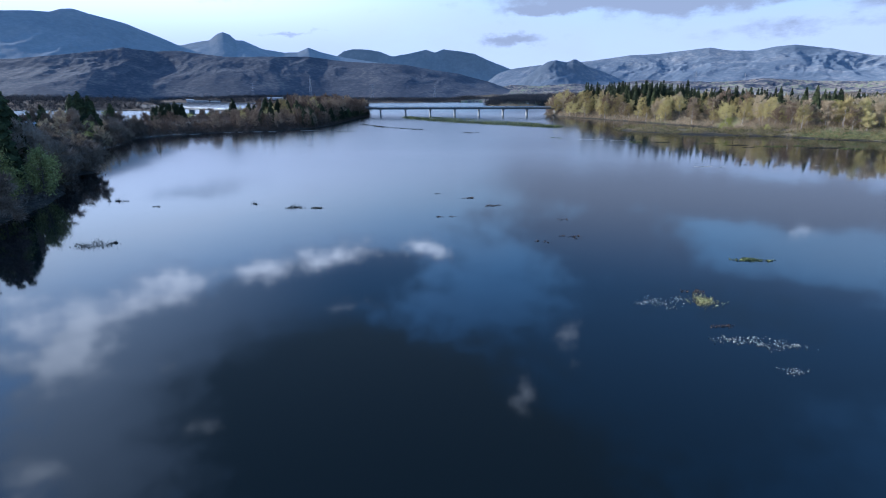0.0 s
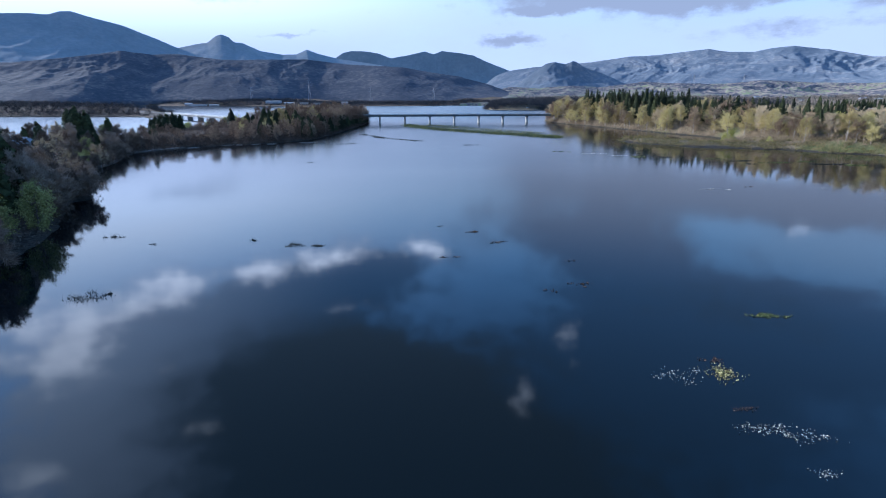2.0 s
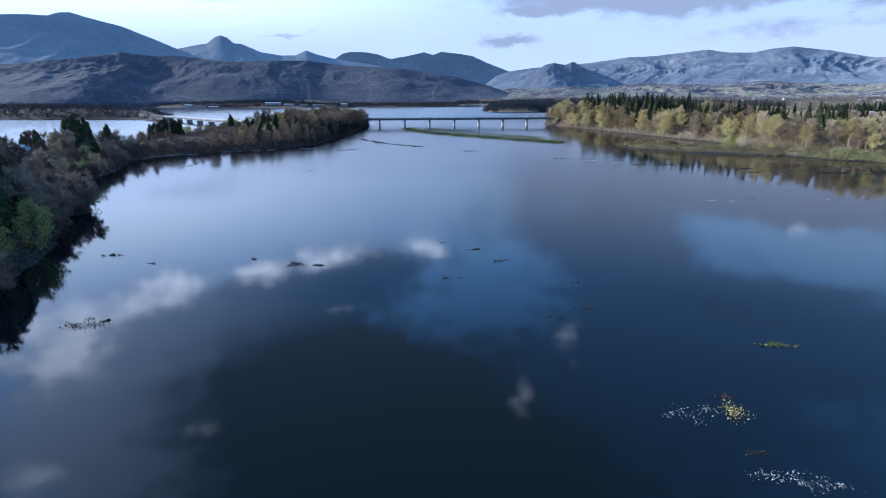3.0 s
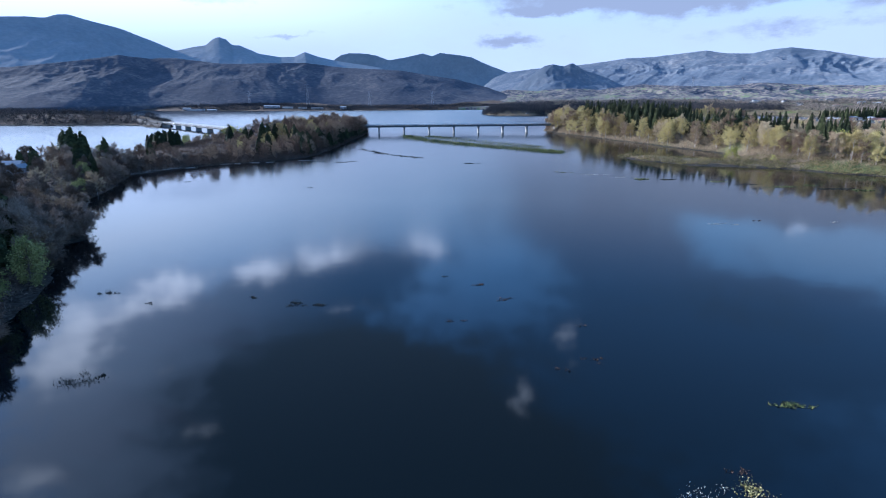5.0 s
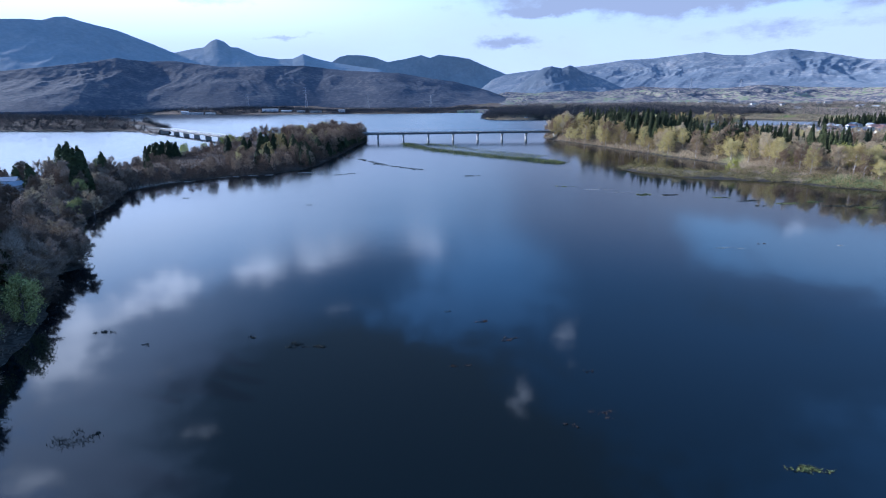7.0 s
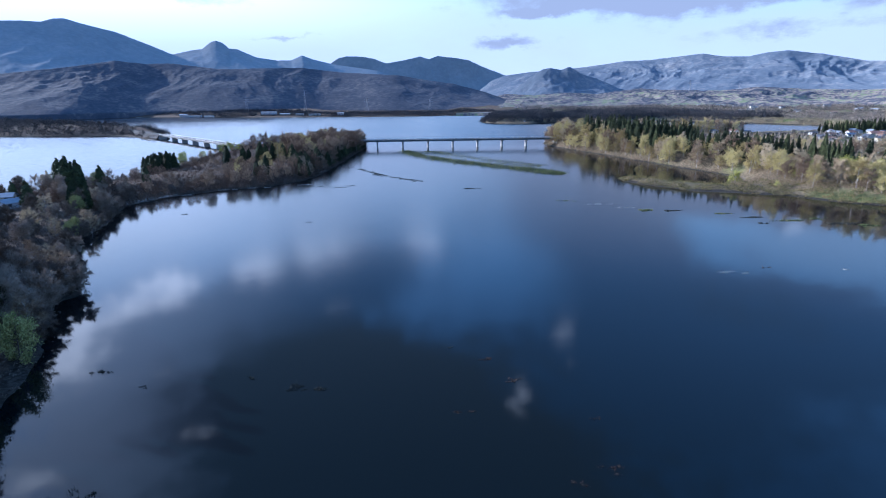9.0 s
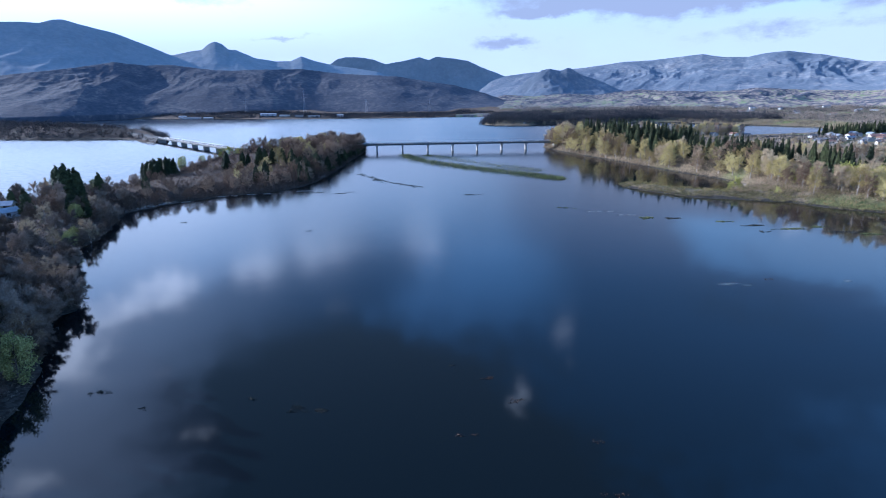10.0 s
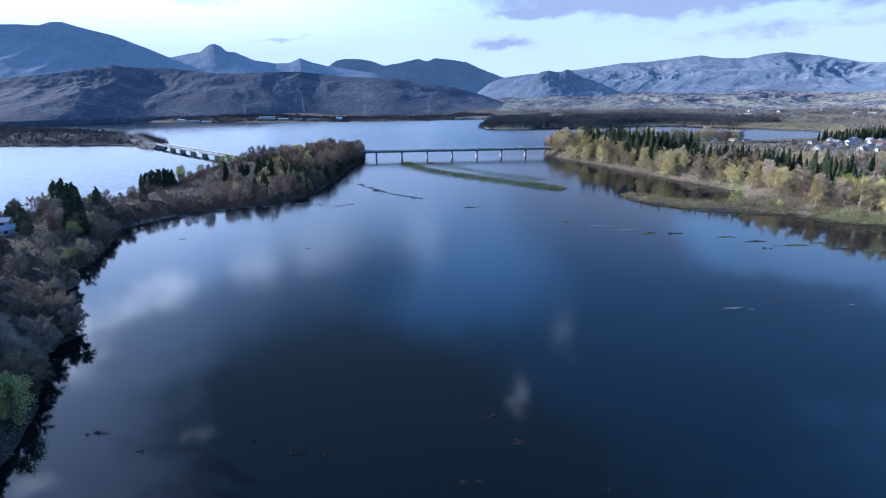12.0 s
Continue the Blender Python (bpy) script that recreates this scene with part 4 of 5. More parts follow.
tufts("inland_wood", scatter(30000, ((240, 430), (1500, 2000)), 40, 900, 113, lambda x, y: (waves(x, y, 70, 3.3) > -0.12) & (y > 1.1 * (x - 240) + 130) & ~((y > 560) & (y < 800) & (x < 620) & (waves(x, y, 30, 1.0) < 0.55)) & ~((x > 205) & (x < 345) & (y > 530) & (y < 680)) & ~((x > 385) & (x < 600) & (y > 490) & (y < 730))), FAR_WOOD, "brown and green woods between the fields", "woodland", 3.8, 8.0, 20, 1.0, 114, 0.3, 0.5)


# ---- the long road bridge ----
def bridge(name, start, end, z, width, piers, label, thick=1.7, pier_size=(1.7, 5.0), posts=60, round_cap=True):
    a, b = Vector((*start, z)), Vector((*end, z))
    span, m = (b - a).length, Matrix.Translation(a) @ Matrix.Rotation(math.atan2(b.y - a.y, b.x - a.x), 4, "Z")
    root = new(name)
    root.matrix_basis = m
    tagged(root, label, "bridge")
    w = width / 2
    s = Soup()
    s.box((0, -w, -0.28), (span, w, 0))
    s.box((0, -w, 0), (span, -w + 0.45, 0.22)), s.box((0, w - 0.45, 0), (span, w, 0.22))
    part("deck", s, CONCRETE, root)
    s = Soup()
    s.box((0, -w + 0.46, 0.004), (span, w - 0.46, 0.06))
    part("roadway", s, ASPHALT, root)
    for y in (-w * 0.72, -w * 0.24, w * 0.24, w * 0.72):
        s = Soup()
        s.box((0, y - 0.14, -thick), (span, y + 0.14, -0.284))
        s.box((0, y - 0.3, -thick - 0.05), (span, y + 0.3, -thick + 0.05))
        for i in range(int(span / 6)):
            s.box((i * 6 + 3 - .03, y - 0.28, -thick + 0.06), (i * 6 + 3 + .03, y + 0.28, -0.29))
        part("girder", s, STEEL, root, "dark painted steel girder")
    for y in (-w + 0.2, w - 0.2):
        s = Soup()
        for zz in (0.55, 0.82, 1.1):
            s.box((0, y - 0.04, zz - 0.045), (span, y + 0.04, zz + 0.045))
        for i in range(posts + 1):
            x = span * i / posts
            s.box((max(0, x - 0.05), y - 0.06, 0.2), (min(span, x + 0.05), y + 0.06, 1.06))
        part("railing", s, RAIL, root, "light grey metal railing")
    for x in piers:
        s = Soup()
        ring = []
        px, py = pier_size[0] / 2, pier_size[1] / 2
        outline = [(math.cos(t) * px, math.copysign(py - px, math.sin(t)) + math.sin(t) * px) for t in [2 * math.pi * (k + 0.5) / 16 for k in range(16)]]
        lo, hi = -z - 3.0, -thick - 0.9
        n = len(outline)
        s.add([(x + u * k, v * k, zz) for zz, k in ((lo, 1.08), (hi, 0.95)) for u, v in outline], [(i, (i + 1) % n, n + (i + 1) % n, n + i) for i in range(n)])
        pier = part("pier", s, CONCRETE, root, smooth=False)
        s = Soup()
        cw = w * 0.86
        s.add([(x + dx, dy * k, zz) for zz, k in ((hi - 0.02, 0.6), (hi + 0.45, 1.0), (-thick - 0.06, 1.0)) for dx, dy in ((-px * 1.15, -cw), (px * 1.15, -cw), (px * 1.15, cw), (-px * 1.15, cw))],
              [(3, 2, 1, 0)] + [(4 * r + i, 4 * r + (i + 1) % 4, 4 * r + 4 + (i + 1) % 4, 4 * r + 4 + i) for r in (0, 1) for i in range(4)] + [(8, 9, 10, 11)])
        part("pier_cap", s, CONCRETE, pier)
    for x, d in ((0, -1), (span, 1)):
        s = Soup()
        s.box((min(x - 1.5 * d, x + 6 * d), -w - 0.3, -z - 2), (max(x - 1.5 * d, x + 6 * d), w + 0.3, -thick - 0.06))
        s.box((min(x + 0.5 * d, x + 6 * d), -w - 0.3, -thick - 0.06), (max(x + 0.5 * d, x + 6 * d), w + 0.3, -0.3))
        part("abutment", s, CONCRETE, root)
    return root


bridge("road_bridge", (-84, 541.5), (115, 563), 8.0, 8.5, [22.9 + 24.45 * i for i in range(7)], "long low girder road bridge on slender concrete piers", posts=100)
bridge("causeway_bridge", (-338, 688), (-190, 525), 5.8, 8.0, [45 + 33.5 * i for i in range(5)], "second road bridge with a pale parapet and wall piers", thick=1.5, pier_size=(2.2, 6.5), posts=100)


# ---- the road between and beyond the bridges ----
def road(name, pts, zs, width, label):
    soup = Soup()
    pts = [Vector((*p, z)) for p, z in zip(pts, zs)]
    n = 24
    path = []
    for a, b in zip(pts, pts[1:]):
        path += [a.lerp(b, i / n) for i in range(n)]
    path.append(pts[-1])
    rows = []
    for i, p in enumerate(path):
        d = path[min(i + 1, len(path) - 1)] - path[max(i - 1, 0)]
        side = Vector((-d.y, d.x, 0)).normalized()
        foot = width / 2 + 5
        rows += [p - side * foot - Vector((0, 0, p.z + 1)), p - side * width / 2, p + side * width / 2, p + side * foot - Vector((0, 0, p.z + 1))]
    soup.add(rows, [(4 * i + k, 4 * i + k + 1, 4 * i + k + 5, 4 * i + k + 4) for i in range(len(path) - 1) for k in range(3)])
    return tagged(part(name, soup, ASPHALT), label, "road", kind="structure")


road("road_1", [(-190, 525), (-150, 533), (-84, 541.5)], [5.8, 7.2, 8.0], 8.0, "two-lane asphalt road on a low embankment")
road("road_3", [(-480, 840), (-395, 752), (-338, 688)], [8.0, 6.6, 5.8], 8.0, "asphalt road on an embankment towards the causeway bridge")
road("road_2", [(115, 563), (150, 570), (190, 575), (290, 588), (420, 618)], [8.0, 7.6] + [height(x, y) + 0.4 for x, y in ((190, 575), (290, 588), (420, 618))], 7.0, "asphalt road leading inland through the wood")


# ---- reeds and weeds on the water ----
REED = material("green_reeds", [(0.028, 0.042, 0.020), (0.09, 0.11, 0.038), (0.24, 0.24, 0.085)], 0.10, 0.85, random_island=0.35)
MARSH = material("marsh_grass", [(0.060, 0.060, 0.022), (0.155, 0.143, 0.044), (0.30, 0.26, 0.10), (0.25, 0.19, 0.10)], 0.16, 0.9, random_island=0.35, spread=(0.40, 0.60))
DARK_WEED = material("dark_weed", [(0.016, 0.020, 0.018), (0.04, 0.042, 0.032), (0.075, 0.07, 0.05)], 0.6, 0.8, random_island=0.4)
PALE_WEED = material("pale_dead_weed", [(0.16, 0.17, 0.15), (0.36, 0.36, 0.31), (0.60, 0.58, 0.50)], 0.8, 0.8, random_island=0.5)
GOLD_WEED = material("golden_weed", [(0.14, 0.12, 0.03), (0.34, 0.29, 0.09), (0.60, 0.53, 0.24)], 0.8, 0.8, random_island=0.5)
BROWN_WEED = material("brown_weed", [(0.035, 0.024, 0.018), (0.075, 0.048, 0.034), (0.12, 0.08, 0.055)], 0.6, 0.85, random_island=0.4)


def along(line, n, spread, seed):
    """Places strewn along a line whose own half width is the third number of each point."""
    rng = np.random.default_rng(seed)
    line = np.array(line, float)
    t = rng.uniform(0, len(line) - 1, n)
    i = np.minimum(t.astype(int), len(line) - 2)
    f = (t - i)[:, None]
    p = line[i] * (1 - f) + line[i + 1] * f
    d = line[i + 1, :2] - line[i, :2]
    d /= np.linalg.norm(d, axis=1, keepdims=True)
    off = rng.normal(0, 0.45, n)[:, None] * p[:, 2:] * spread
    return p[:, :2] + np.c_[-d[:, 1], d[:, 0]] * off


tufts("reed_bed", along([(-33, 517, 5), (-22, 478, 8), (-4, 448, 9), (14, 424, 9), (32, 404, 9), (52, 384, 9), (66, 366, 8), (75, 354, 4)], 4200, 1.35, 201), REED, "green reed bed standing in the shallow water", "reeds", 0.9, 1.3, 8, 0.28, 202, 1.6, 0.25)
tufts("thin_reeds", along([(-14, 512, 4), (4, 486, 9), (26, 452, 10), (48, 420, 9), (70, 395, 7)], 1500, 1.5, 203), REED, "thin scattered reeds in the shallows", "reeds", 0.7, 0.7, 6, 0.24, 204, 1.6, 0.25)
spit = scatter(17000, ((100, 232), (215, 345)), 0.3, 26, 205, lambda x, y: ((x < 172) | (y < 300)) & (waves(x, y, 6, 5.0) > -0.35) & ((shore(x, y) > 3.0) | (np.abs(x - 136) > 13) | (y > 290)))
tufts("marsh_grass", spit, MARSH, "yellow-green marsh grass on the low spit", "marsh grass", 1.0, 1.3, 9, 0.3, 206, 1.2, 0.3)
tufts("bank_grass", scatter(7000, ((95, 330), (240, 620)), -0.3, 5.5, 207), MARSH, "pale grass along the sunny water's edge", "grass", 0.8, 1.0, 7, 0.28, 208, 1.2, 0.3)


def weed_patch(x, y, rx, ry, mat, label, seed, n=160, tall=0.35, size=0.14, turn=0.0):
    """A loose raft of weed: stalks standing out of the water and leaves lying on it."""
    rng = np.random.default_rng(seed)
    if mat is BROWN_WEED:
        n, size = int(n * 0.5), size * 0.6
    elif mat is DARK_WEED and y < 130:
        n, size = int(n * 0.7), size * 0.8
    elif mat is PALE_WEED:
        n, size = int(n * 1.1), size * 0.85
    elif mat is GOLD_WEED:
        n, size = int(n * 1.2), size * 0.85
    if mat is DARK_WEED:
        tall *= 0.65
    loose = 0.28 if mat in (PALE_WEED, GOLD_WEED) else 0.14
    root = new("weed_patch")
    root.location, root.rotation_euler = (x, y, 0), (0, 0, radians(turn))
    tagged(root, label, "water weed", "weed patches on the lake")
    k = max(3, int(n / 18))
    hubs = rng.normal(0, 0.42, (k, 2)) * [rx, ry]
    c = hubs[rng.integers(0, k, n)] + rng.normal(0, loose, (n, 2)) * [rx, ry] + rng.normal(0, 0.12, (n, 2))
    s = Soup()
    s.leaves(np.c_[c, rng.uniform(0.01, 0.10, n)], size, rng, 0.0, 0.6)
    tagged(part("leaf_raft", s, mat, root), kind="stuff")
    s = Soup()
    pick = c[rng.integers(0, n, n)]
    w = rng.normal(0, 0.5, (len(pick), 3)) + [0, 0, 1]
    if mat in (PALE_WEED, GOLD_WEED):
        pick, w, tall = pick[: n // 4], w[: n // 4], tall * 0.5
    s.twigs(np.c_[pick, np.full(len(pick), -0.1)], w * rng.uniform(0.3, 1.0, (len(pick), 1)) * tall * 1.25, 0.018 if abs(y) < 130 else 0.03, rng)
    tagged(part("stem_tuft", s, mat, root), kind="stuff")
    return root


DARK, PALE, GOLD, BROWN, GREENISH = "dark weed stalks standing out of calm water", "pale dead weed specks floating on dark water", "golden weed floating on dark water", "brown weed mat just awash", "green weed clump floating on dark water"
for i, (x, y, rx, ry, mat, label, n, tall, size) in enumerate((
        (26.2, 50.9, 1.6, 1.9, GOLD_WEED, GOLD, 260, .3, .10), (26.7, 53.8, 1.7, .9, BROWN_WEED, BROWN, 150, .15, .14), (21.9, 50.2, 2.1, 1.3, PALE_WEED, PALE, 130, .35, .085),
        (39.2, 64.6, 1.9, .9, REED, GREENISH, 220, .3, .14), (25.6, 44.6, 2.2, .8, BROWN_WEED, BROWN, 120, .2, .12), (24.3, 41.8, 2.4, .9, PALE_WEED, PALE, 120, .3, .075),
        (27.4, 41.0, 2.0, .9, PALE_WEED, PALE, 130, .3, .08), (26.6, 36.4, 1.1, .6, PALE_WEED, PALE, 50, .25, .07),
        (-63.5, 103.4, 2.6, 1.3, DARK_WEED, DARK, 150, .9, .13), (-52.5, 98.4, 1.2, .6, DARK_WEED, DARK, 60, .4, .12), (-36.2, 101, 1.3, .7, DARK_WEED, DARK, 80, .7, .12),
        (-27.5, 97.4, 2.6, 1.4, DARK_WEED, DARK, 190, .9, .13), (-23.4, 97, 1.6, .7, DARK_WEED, DARK, 120, .6, .16), (-.7, 112.1, .8, .4, DARK_WEED, DARK, 30, .3, .12),
        (5.7, 107, 2.2, .9, BROWN_WEED, BROWN, 240, .25, .15), (9.4, 99.5, 1.7, .8, BROWN_WEED, BROWN, 200, .25, .15), (.8, 89.7, 1.6, .7, BROWN_WEED, BROWN, 140, .25, .13),
        (20, 87.5, .9, .4, BROWN_WEED, BROWN, 60, .3, .12), (18.7, 76.1, 2.2, 1.1, BROWN_WEED, BROWN, 180, .25, .13), (14.1, 73.5, 1.0, .5, BROWN_WEED, BROWN, 70, .25, .13),
        (-48.9, 71.2, 4.2, 2.2, DARK_WEED, DARK, 260, 1.0, .12), (-45.9, 72.9, .6, .5, DARK_WEED, DARK, 60, .5, .16),
        (85.3, 240.7, 3.0, 2.2, REED, GREENISH, 240, .6, .28), (92.4, 239.4, 6, 1.6, DARK_WEED, DARK, 160, .4, .24), (55.4, 264, 3.2, 1.5, REED, GREENISH, 120, .4, .2),
        (68.5, 255.3, 5, 1.1, PALE_WEED, PALE, 90, .3, .16), (78, 247, 4, 1.1, PALE_WEED, PALE, 70, .3, .15), (112.8, 232.6, 5, 1.4, REED, GREENISH, 140, .4, .22),
        (122.3, 225, 5.5, 1.6, DARK_WEED, DARK, 200, .5, .24), (120.8, 215, 3.0, 1.2, DARK_WEED, DARK, 80, .4, .2), (131.6, 219, 6.5, 1.7, REED, GREENISH, 240, .5, .24),
        (145, 222, 4.5, 1.6, REED, GREENISH, 200, .5, .24), (150, 213.6, 6.5, 2.2, DARK_WEED, DARK, 260, .6, .26), (157, 209.4, 5, 1.8, REED, GREENISH, 200, .6, .26),
        (76.5, 156.8, 2.8, 1.1, PALE_WEED, PALE, 90, .3, .11), (88.8, 160.6, 1.8, .9, BROWN_WEED, BROWN, 80, .3, .15), (80.5, 155.6, 1.3, .7, PALE_WEED, PALE, 40, .3, .1),
        (13.7, 301.7, 5.0, 1.3, DARK_WEED, DARK, 170, .4, .26), (-57, 309.2, 3.6, .8, DARK_WEED, DARK, 110, .4, .24), (-51.5, 313.7, 3.4, .8, DARK_WEED, DARK, 90, .4, .22),
        (-71, 313, 6, 1.0, DARK_WEED, DARK, 160, .5, .26), (-54.2, 223.2, 1.3, .6, DARK_WEED, DARK, 40, .4, .16), (-110, 240, 1.6, .7, DARK_WEED, DARK, 50, .4, .16), (109.7, 157.7, 1.5, .7, PALE_WEED, PALE, 40, .3, .1))):
    weed_patch(x, y, rx, ry, mat, label, 300 + i, n, tall, size)
rng = np.random.default_rng(77)
for i, (x, y) in enumerate(along([(-76, 409, 6), (-62, 392, 6), (-52, 376, 5.5), (-42, 361, 5), (-32, 347, 4), (-24, 338, 3), (-9, 322, 2)], 46, 1.0, 78)):
    weed_patch(float(x), float(y), 1.0 + rng.random() * 1.3, 0.8, DARK_WEED, "dark clump in a row of weed off the point", 400 + i, 46, 0.7, 0.26, rng.uniform(-60, -20))


# ---- trees fallen or leaning over the water ----
def leaning_tree(x, y, z, tilt, turn, scale, form, label):
    k = KINDS["shaded_tree"]
    ob = copy_thing(k["made"][form], Matrix.Identity(4))
    ob.matrix_basis = Matrix.Translation((x, y, z)) @ Matrix.Rotation(radians(turn), 4, "Z") @ Matrix.Rotation(radians(tilt), 4, "Y") @ Matrix.Diagonal((scale, scale, scale, 1))
    return tagged(ob, label, "fallen tree", "leaning trees of the near shore")


for x, y, z, tilt, turn, s, f in ((-104, 147, 1.5, 72, -8, 0.85, 0), (-106, 152, 1.6, 66, 20, 0.7, 1), (-74, 84, 1.5, 64, -25, 0.8, 1), (-122, 180, 1.2, 68, 0, 0.6, 2), (-137, 215, 1.0, 70, 10, 0.5, 3)):
    leaning_tree(x, y, z, tilt, turn, s, f, "dark bare tree leaning low over the water")
for i, (x, y, l, t) in enumerate(((-118, 302, 7, 8), (-104, 308, 6, -6), (-130, 288, 6, 30), (-96, 310, 5, 12), (-112, 304, 4, -20), (-78, 318, 9, 4))):
    s = Soup()
    s.tube([(-l / 2, 0, 0.05), (-l / 6, 0.12, 0.16), (l / 5, -0.08, 0.2), (l / 2, 0.1, 0.32)], [0.17, 0.15, 0.11, 0.05], 6)
    s.tube([(l / 6, 0, 0.2), (l / 4, 0.5, 0.6)], [0.06, 0.02], 4)
    log = part("driftwood_log", s, PALE_BARK)
    log.location, log.rotation_euler = (x, y, max(0.0, height(x, y))), (0, 0, radians(t))
    tagged(log, "bleached driftwood log at the water's edge", "log", "driftwood on the shore")


# ---- houses ----
WALLS = [material("white_render", [(0.27, 0.27, 0.26), (0.38, 0.38, 0.36)], 0.4, 0.85), material("cream_siding", [(0.48, 0.44, 0.36), (0.60, 0.56, 0.47)], 0.4, 0.85), material("grey_siding", [(0.34, 0.35, 0.37), (0.46, 0.47, 0.48)], 0.4, 0.85)]
ROOFS = [material("dark_metal_roof", [(0.05, 0.055, 0.065), (0.09, 0.095, 0.105)], 0.4, 0.5), material("blue_metal_roof", [(0.05, 0.075, 0.12), (0.085, 0.12, 0.175)], 0.4, 0.7), material("rusty_roof", [(0.14, 0.07, 0.045), (0.24, 0.13, 0.085)], 0.4, 0.6), material("pale_metal_roof", [(0.20, 0.22, 0.24), (0.30, 0.32, 0.34)], 0.4, 0.65)]
PANE = material("window_pane", [(0.02, 0.03, 0.04), (0.05, 0.06, 0.07)], 0.6, 0.1)
DOOR = material("brown_door", [(0.10, 0.06, 0.04), (0.16, 0.10, 0.07)], 1.0, 0.6)


def house(x, y, w, d, h, turn, wall, roof, label, group="", pitch=0.42):
    root = new("house")
    root.location, root.rotation_euler = (x, y, surface(x, y) - 0.4), (0, 0, radians(turn))
    tagged(root, label, "house", group)
    top = h + pitch * d / 2
    s = Soup()
    s.add([(-w / 2, -d / 2, 0), (w / 2, -d / 2, 0), (w / 2, d / 2, 0), (-w / 2, d / 2, 0), (-w / 2, -d / 2, h), (w / 2, -d / 2, h), (w / 2, d / 2, h), (-w / 2, d / 2, h), (-w / 2, 0, top - 0.1), (w / 2, 0, top - 0.1)],
          [(0, 1, 5, 4), (1, 2, 6, 9, 5), (2, 3, 7, 6), (3, 0, 4, 8, 7)])
    part("wall", s, wall, root)
    s, e = Soup(), 0.6
    for sy in (-1, 1):
        lo = h - pitch * e + 0.05
        s.add([(-w / 2 - e, sy * (d / 2 + e), lo), (w / 2 + e, sy * (d / 2 + e), lo), (w / 2 + e, 0, top), (-w / 2 - e, 0, top), (-w / 2 - e, sy * (d / 2 + e), lo + 0.2), (w / 2 + e, sy * (d / 2 + e), lo + 0.2), (w / 2 + e, 0, top + 0.2), (-w / 2 - e, 0, top + 0.2)],
              [(0, 1, 2, 3), (4, 5, 6, 7), (0, 1, 5, 4), (1, 2, 6, 5), (3, 0, 4, 7)])
    part("roof", s, roof, root)
    for sy in (-1, 1):
        for k in range(max(2, int(w / 3.2))):
            u = -w / 2 + w * (k + 0.5) / max(2, int(w / 3.2))
            for z0 in ([1.2] if h < 4.4 else [1.2, 3.9]):
                s = Soup()
                s.box((u - 0.7, sy * (d / 2 + 0.02) - 0.03, z0), (u + 0.7, sy * (d / 2 + 0.02) + 0.03, z0 + 1.2))
                part("window", s, PANE, root)
    s = Soup()
    s.box((w / 2 - 0.02, -0.5, 0.3), (w / 2 + 0.05, 0.5, 2.4))
    part("door", s, DOOR, root)
    return root


lots = random.Random(9)
KIND_WALL, KIND_ROOF = ("white", "cream", "grey"), ("dark metal", "blue metal", "rusty", "pale metal")


def hamlet(places, group, wide=(6, 9.5), tall=(2.8, 4.6)):
    for x, y in places:
        a, b = lots.choice((0, 0, 0, 1, 2)), lots.choice((0, 0, 0, 1, 2, 2, 3))
        house(x, y, lots.uniform(*wide), lots.uniform(5, 7), lots.uniform(*tall), lots.choice((0, 90, 20, 110, -15)), WALLS[a], ROOFS[b], f"{KIND_WALL[a]} house with a {KIND_ROOF[b]} roof", group)


hamlet([(383 + 17 * (i % 8) + lots.uniform(-4, 4), 492 + 20 * (i // 8) + 9 * (i % 8) + lots.uniform(-5, 5)) for i in range(36)], "houses of the village on the plateau", (4.5, 7.5), (2.6, 3.8))
hamlet([(294, 604), (314, 601), (327, 600), (424, 665), (344, 511), (352, 518), (349, 505)], "farmhouses beyond the field", (6, 9), (2.8, 3.6))
for i in range(70):
    f = (i + grow.random()) / 70
    plant("conifer", 404 + 130 * f + grow.uniform(-6, 6), 590 + 70 * f + grow.uniform(-10, 10), grow.uniform(0.6, 0.9), "cedars behind the village", grow)
hamlet([(640 + lots.uniform(0, 330), 1120 + lots.uniform(0, 420)) for i in range(22)], "houses of the far village", (9, 16))
house(-174, 231, 8, 6, 2.8, 60, WALLS[2], ROOFS[3], "grey cottage with a pale metal roof among trees")
house(-190, 247, 8, 6, 2.8, 20, WALLS[1], ROOFS[3], "cream cottage with a pale metal roof among trees")
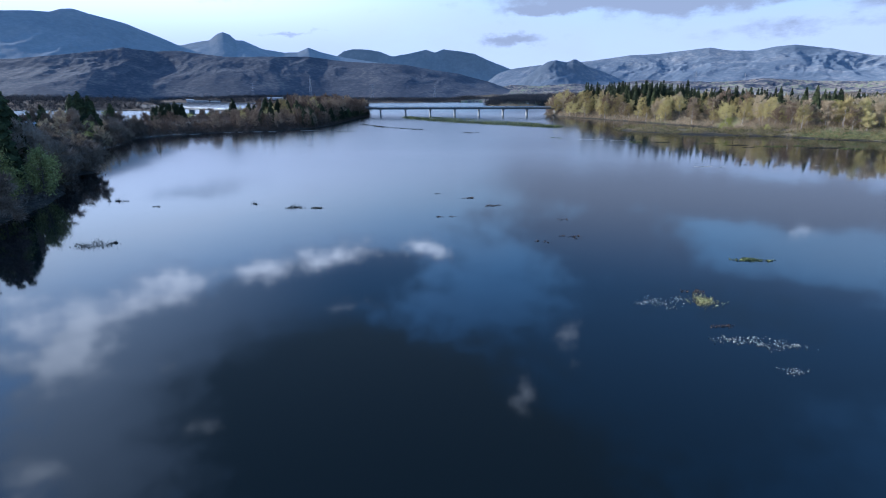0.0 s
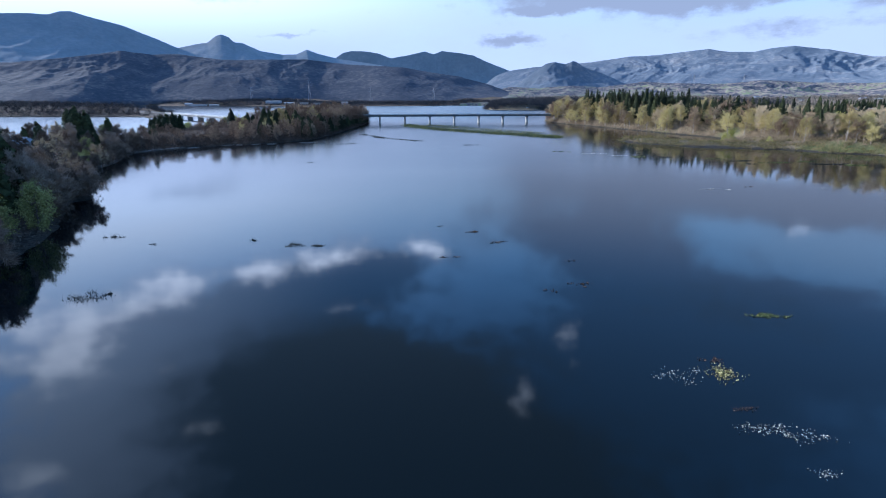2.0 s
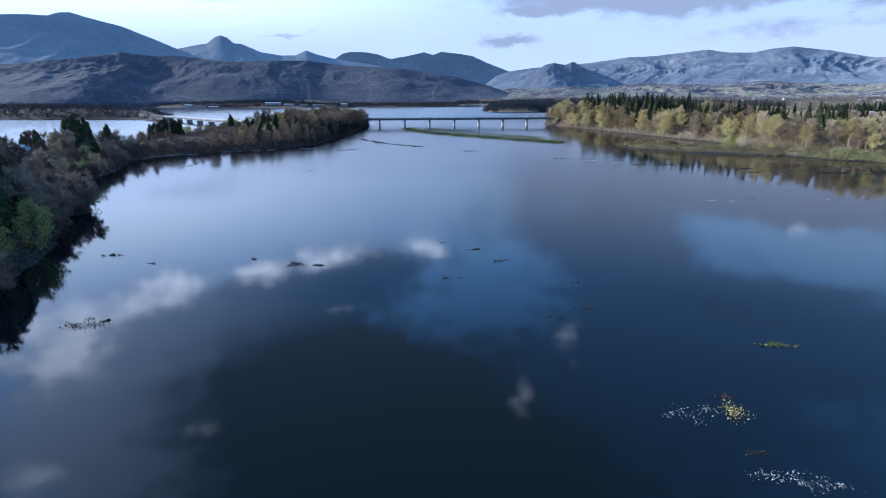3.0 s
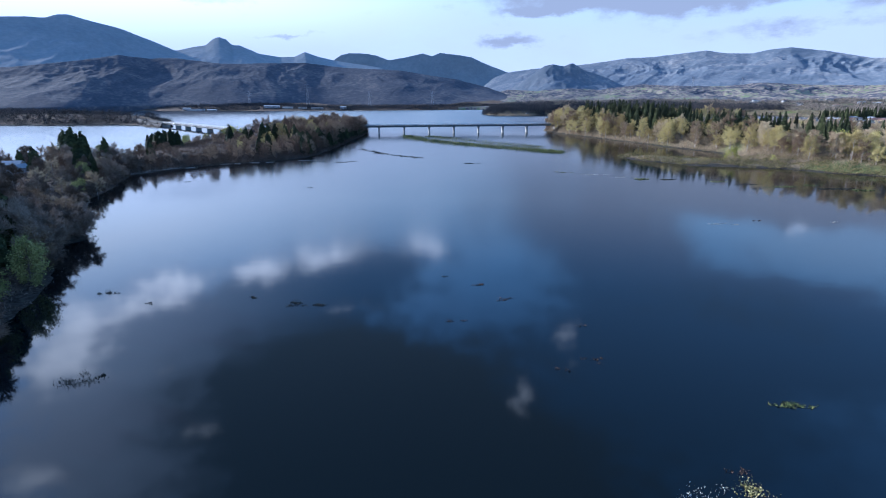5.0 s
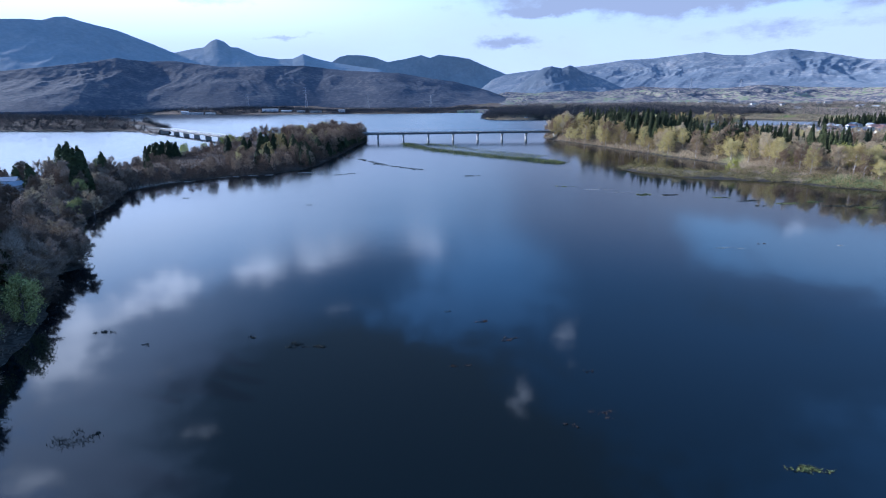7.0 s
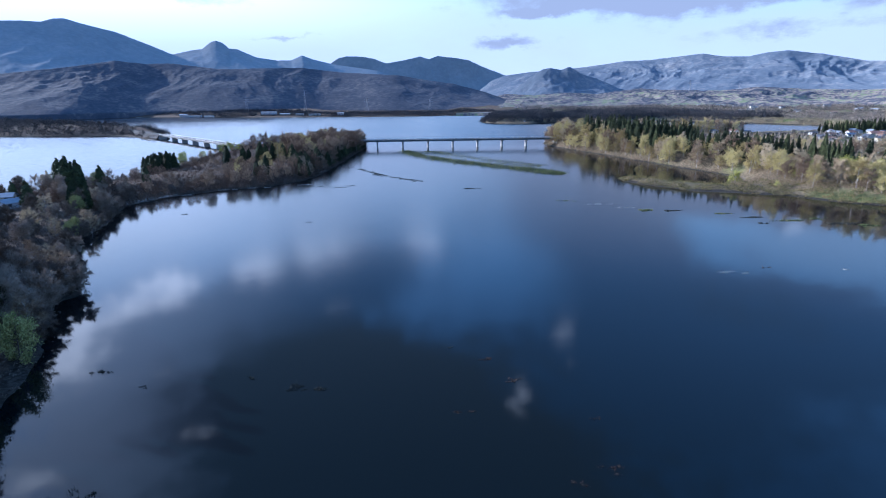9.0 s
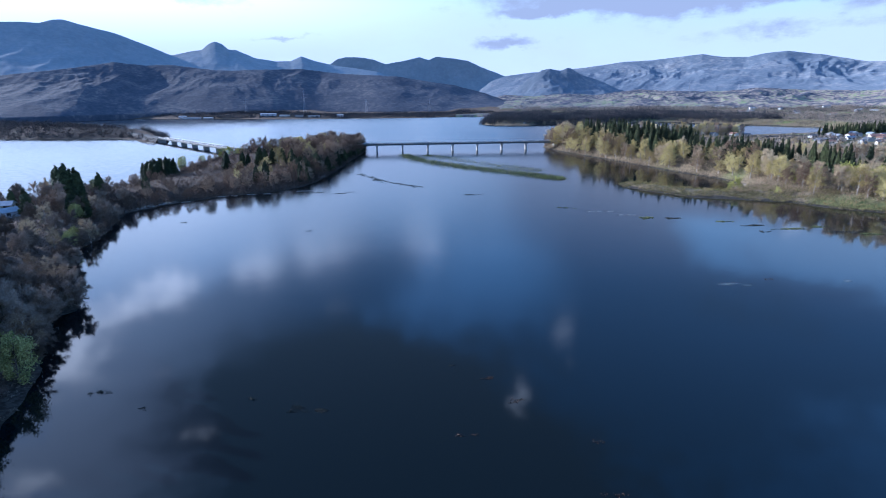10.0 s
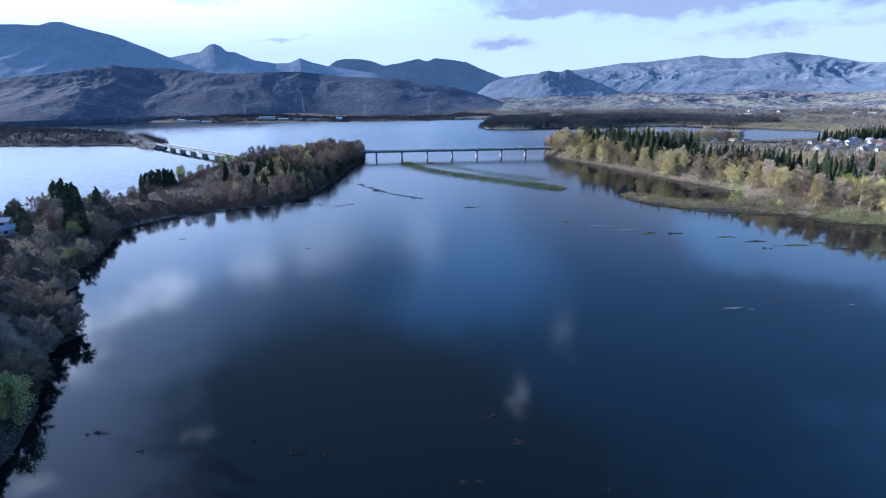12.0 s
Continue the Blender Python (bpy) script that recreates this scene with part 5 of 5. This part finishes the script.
for x, y, w, h in ((-668, 1530, 46, 5), (-620, 1520, 24, 4), (-700, 1545, 18, 7), (-455, 1512, 40, 6), (-410, 1504, 26, 4), (-370, 1500, 20, 4.5), (-330, 1498, 30, 4), (-260, 1494, 16, 6)):
    house(x, y, w, 12, h, 4, WALLS[lots.choice((0, 0, 2))], ROOFS[lots.choice((3, 3, 0))], "long pale lakeside building on the far shore", "buildings on the far shore", 0.25)
house(160, 1043, 5, 4, 3, 10, WALLS[0], ROOFS[3], "small white boathouse at the foot of the headland")


# ---- pylons ----
def pylon(x, y, tall, turn):
    root = new("pylon")
    root.location, root.rotation_euler = (x, y, surface(x, y) - 1), (0, 0, radians(turn))
    tagged(root, "grey lattice power pylon on the hillside", "pylon", "power pylons")
    steel = STEEL_GREY
    half = lambda z: 3.6 * (1 - z / tall) ** 1.2 + 0.5
    for sx, sy in ((-1, -1), (1, -1), (1, 1), (-1, 1)):
        s = Soup()
        s.tube([(sx * half(z), sy * half(z), z) for z in (0, tall * 0.3, tall * 0.65, tall)], [0.2, 0.17, 0.14, 0.1], 4)
        part("leg", s, steel, root)
    s = Soup()
    levels = [tall * k / 9 for k in range(9)]
    for a, b in zip(levels, levels[1:]):
        p, q = half(a), half(b)
        for (ax, ay), (bx, by) in (((-1, -1), (1, -1)), ((1, -1), (1, 1)), ((1, 1), (-1, 1)), ((-1, 1), (-1, -1))):
            s.tube([(ax * p, ay * p, a), (bx * q, by * q, b)], [0.1, 0.1], 3)
            s.tube([(bx * p, by * p, a), (ax * q, ay * q, b)], [0.1, 0.1], 3)
    part("bracing", s, steel, root)
    for z, w in ((tall * 0.68, 7.5), (tall * 0.8, 6.5), (tall * 0.92, 5.5)):
        s = Soup()
        s.tube([(-w, 0, z + 0.3), (0, 0, z + 1.2), (w, 0, z + 0.3)], [0.14, 0.24, 0.14], 4)
        s.tube([(-w, 0, z + 0.3), (0, 0, z), (w, 0, z + 0.3)], [0.14, 0.2, 0.14], 4)
        part("crossarm", s, steel, root)


STEEL_GREY = material("galvanised_steel", [(0.19, 0.20, 0.22), (0.28, 0.29, 0.31)], 0.3, 0.7)
for x, y, tall, turn in ((-540, 1590, 40, 20), (-378, 1600, 62, 10), (-204, 1610, 42, 0), (-24, 1620, 42, -10), (945, 2110, 40, 0), (1120, 2090, 38, 0)):
    pylon(x, y, tall, turn)
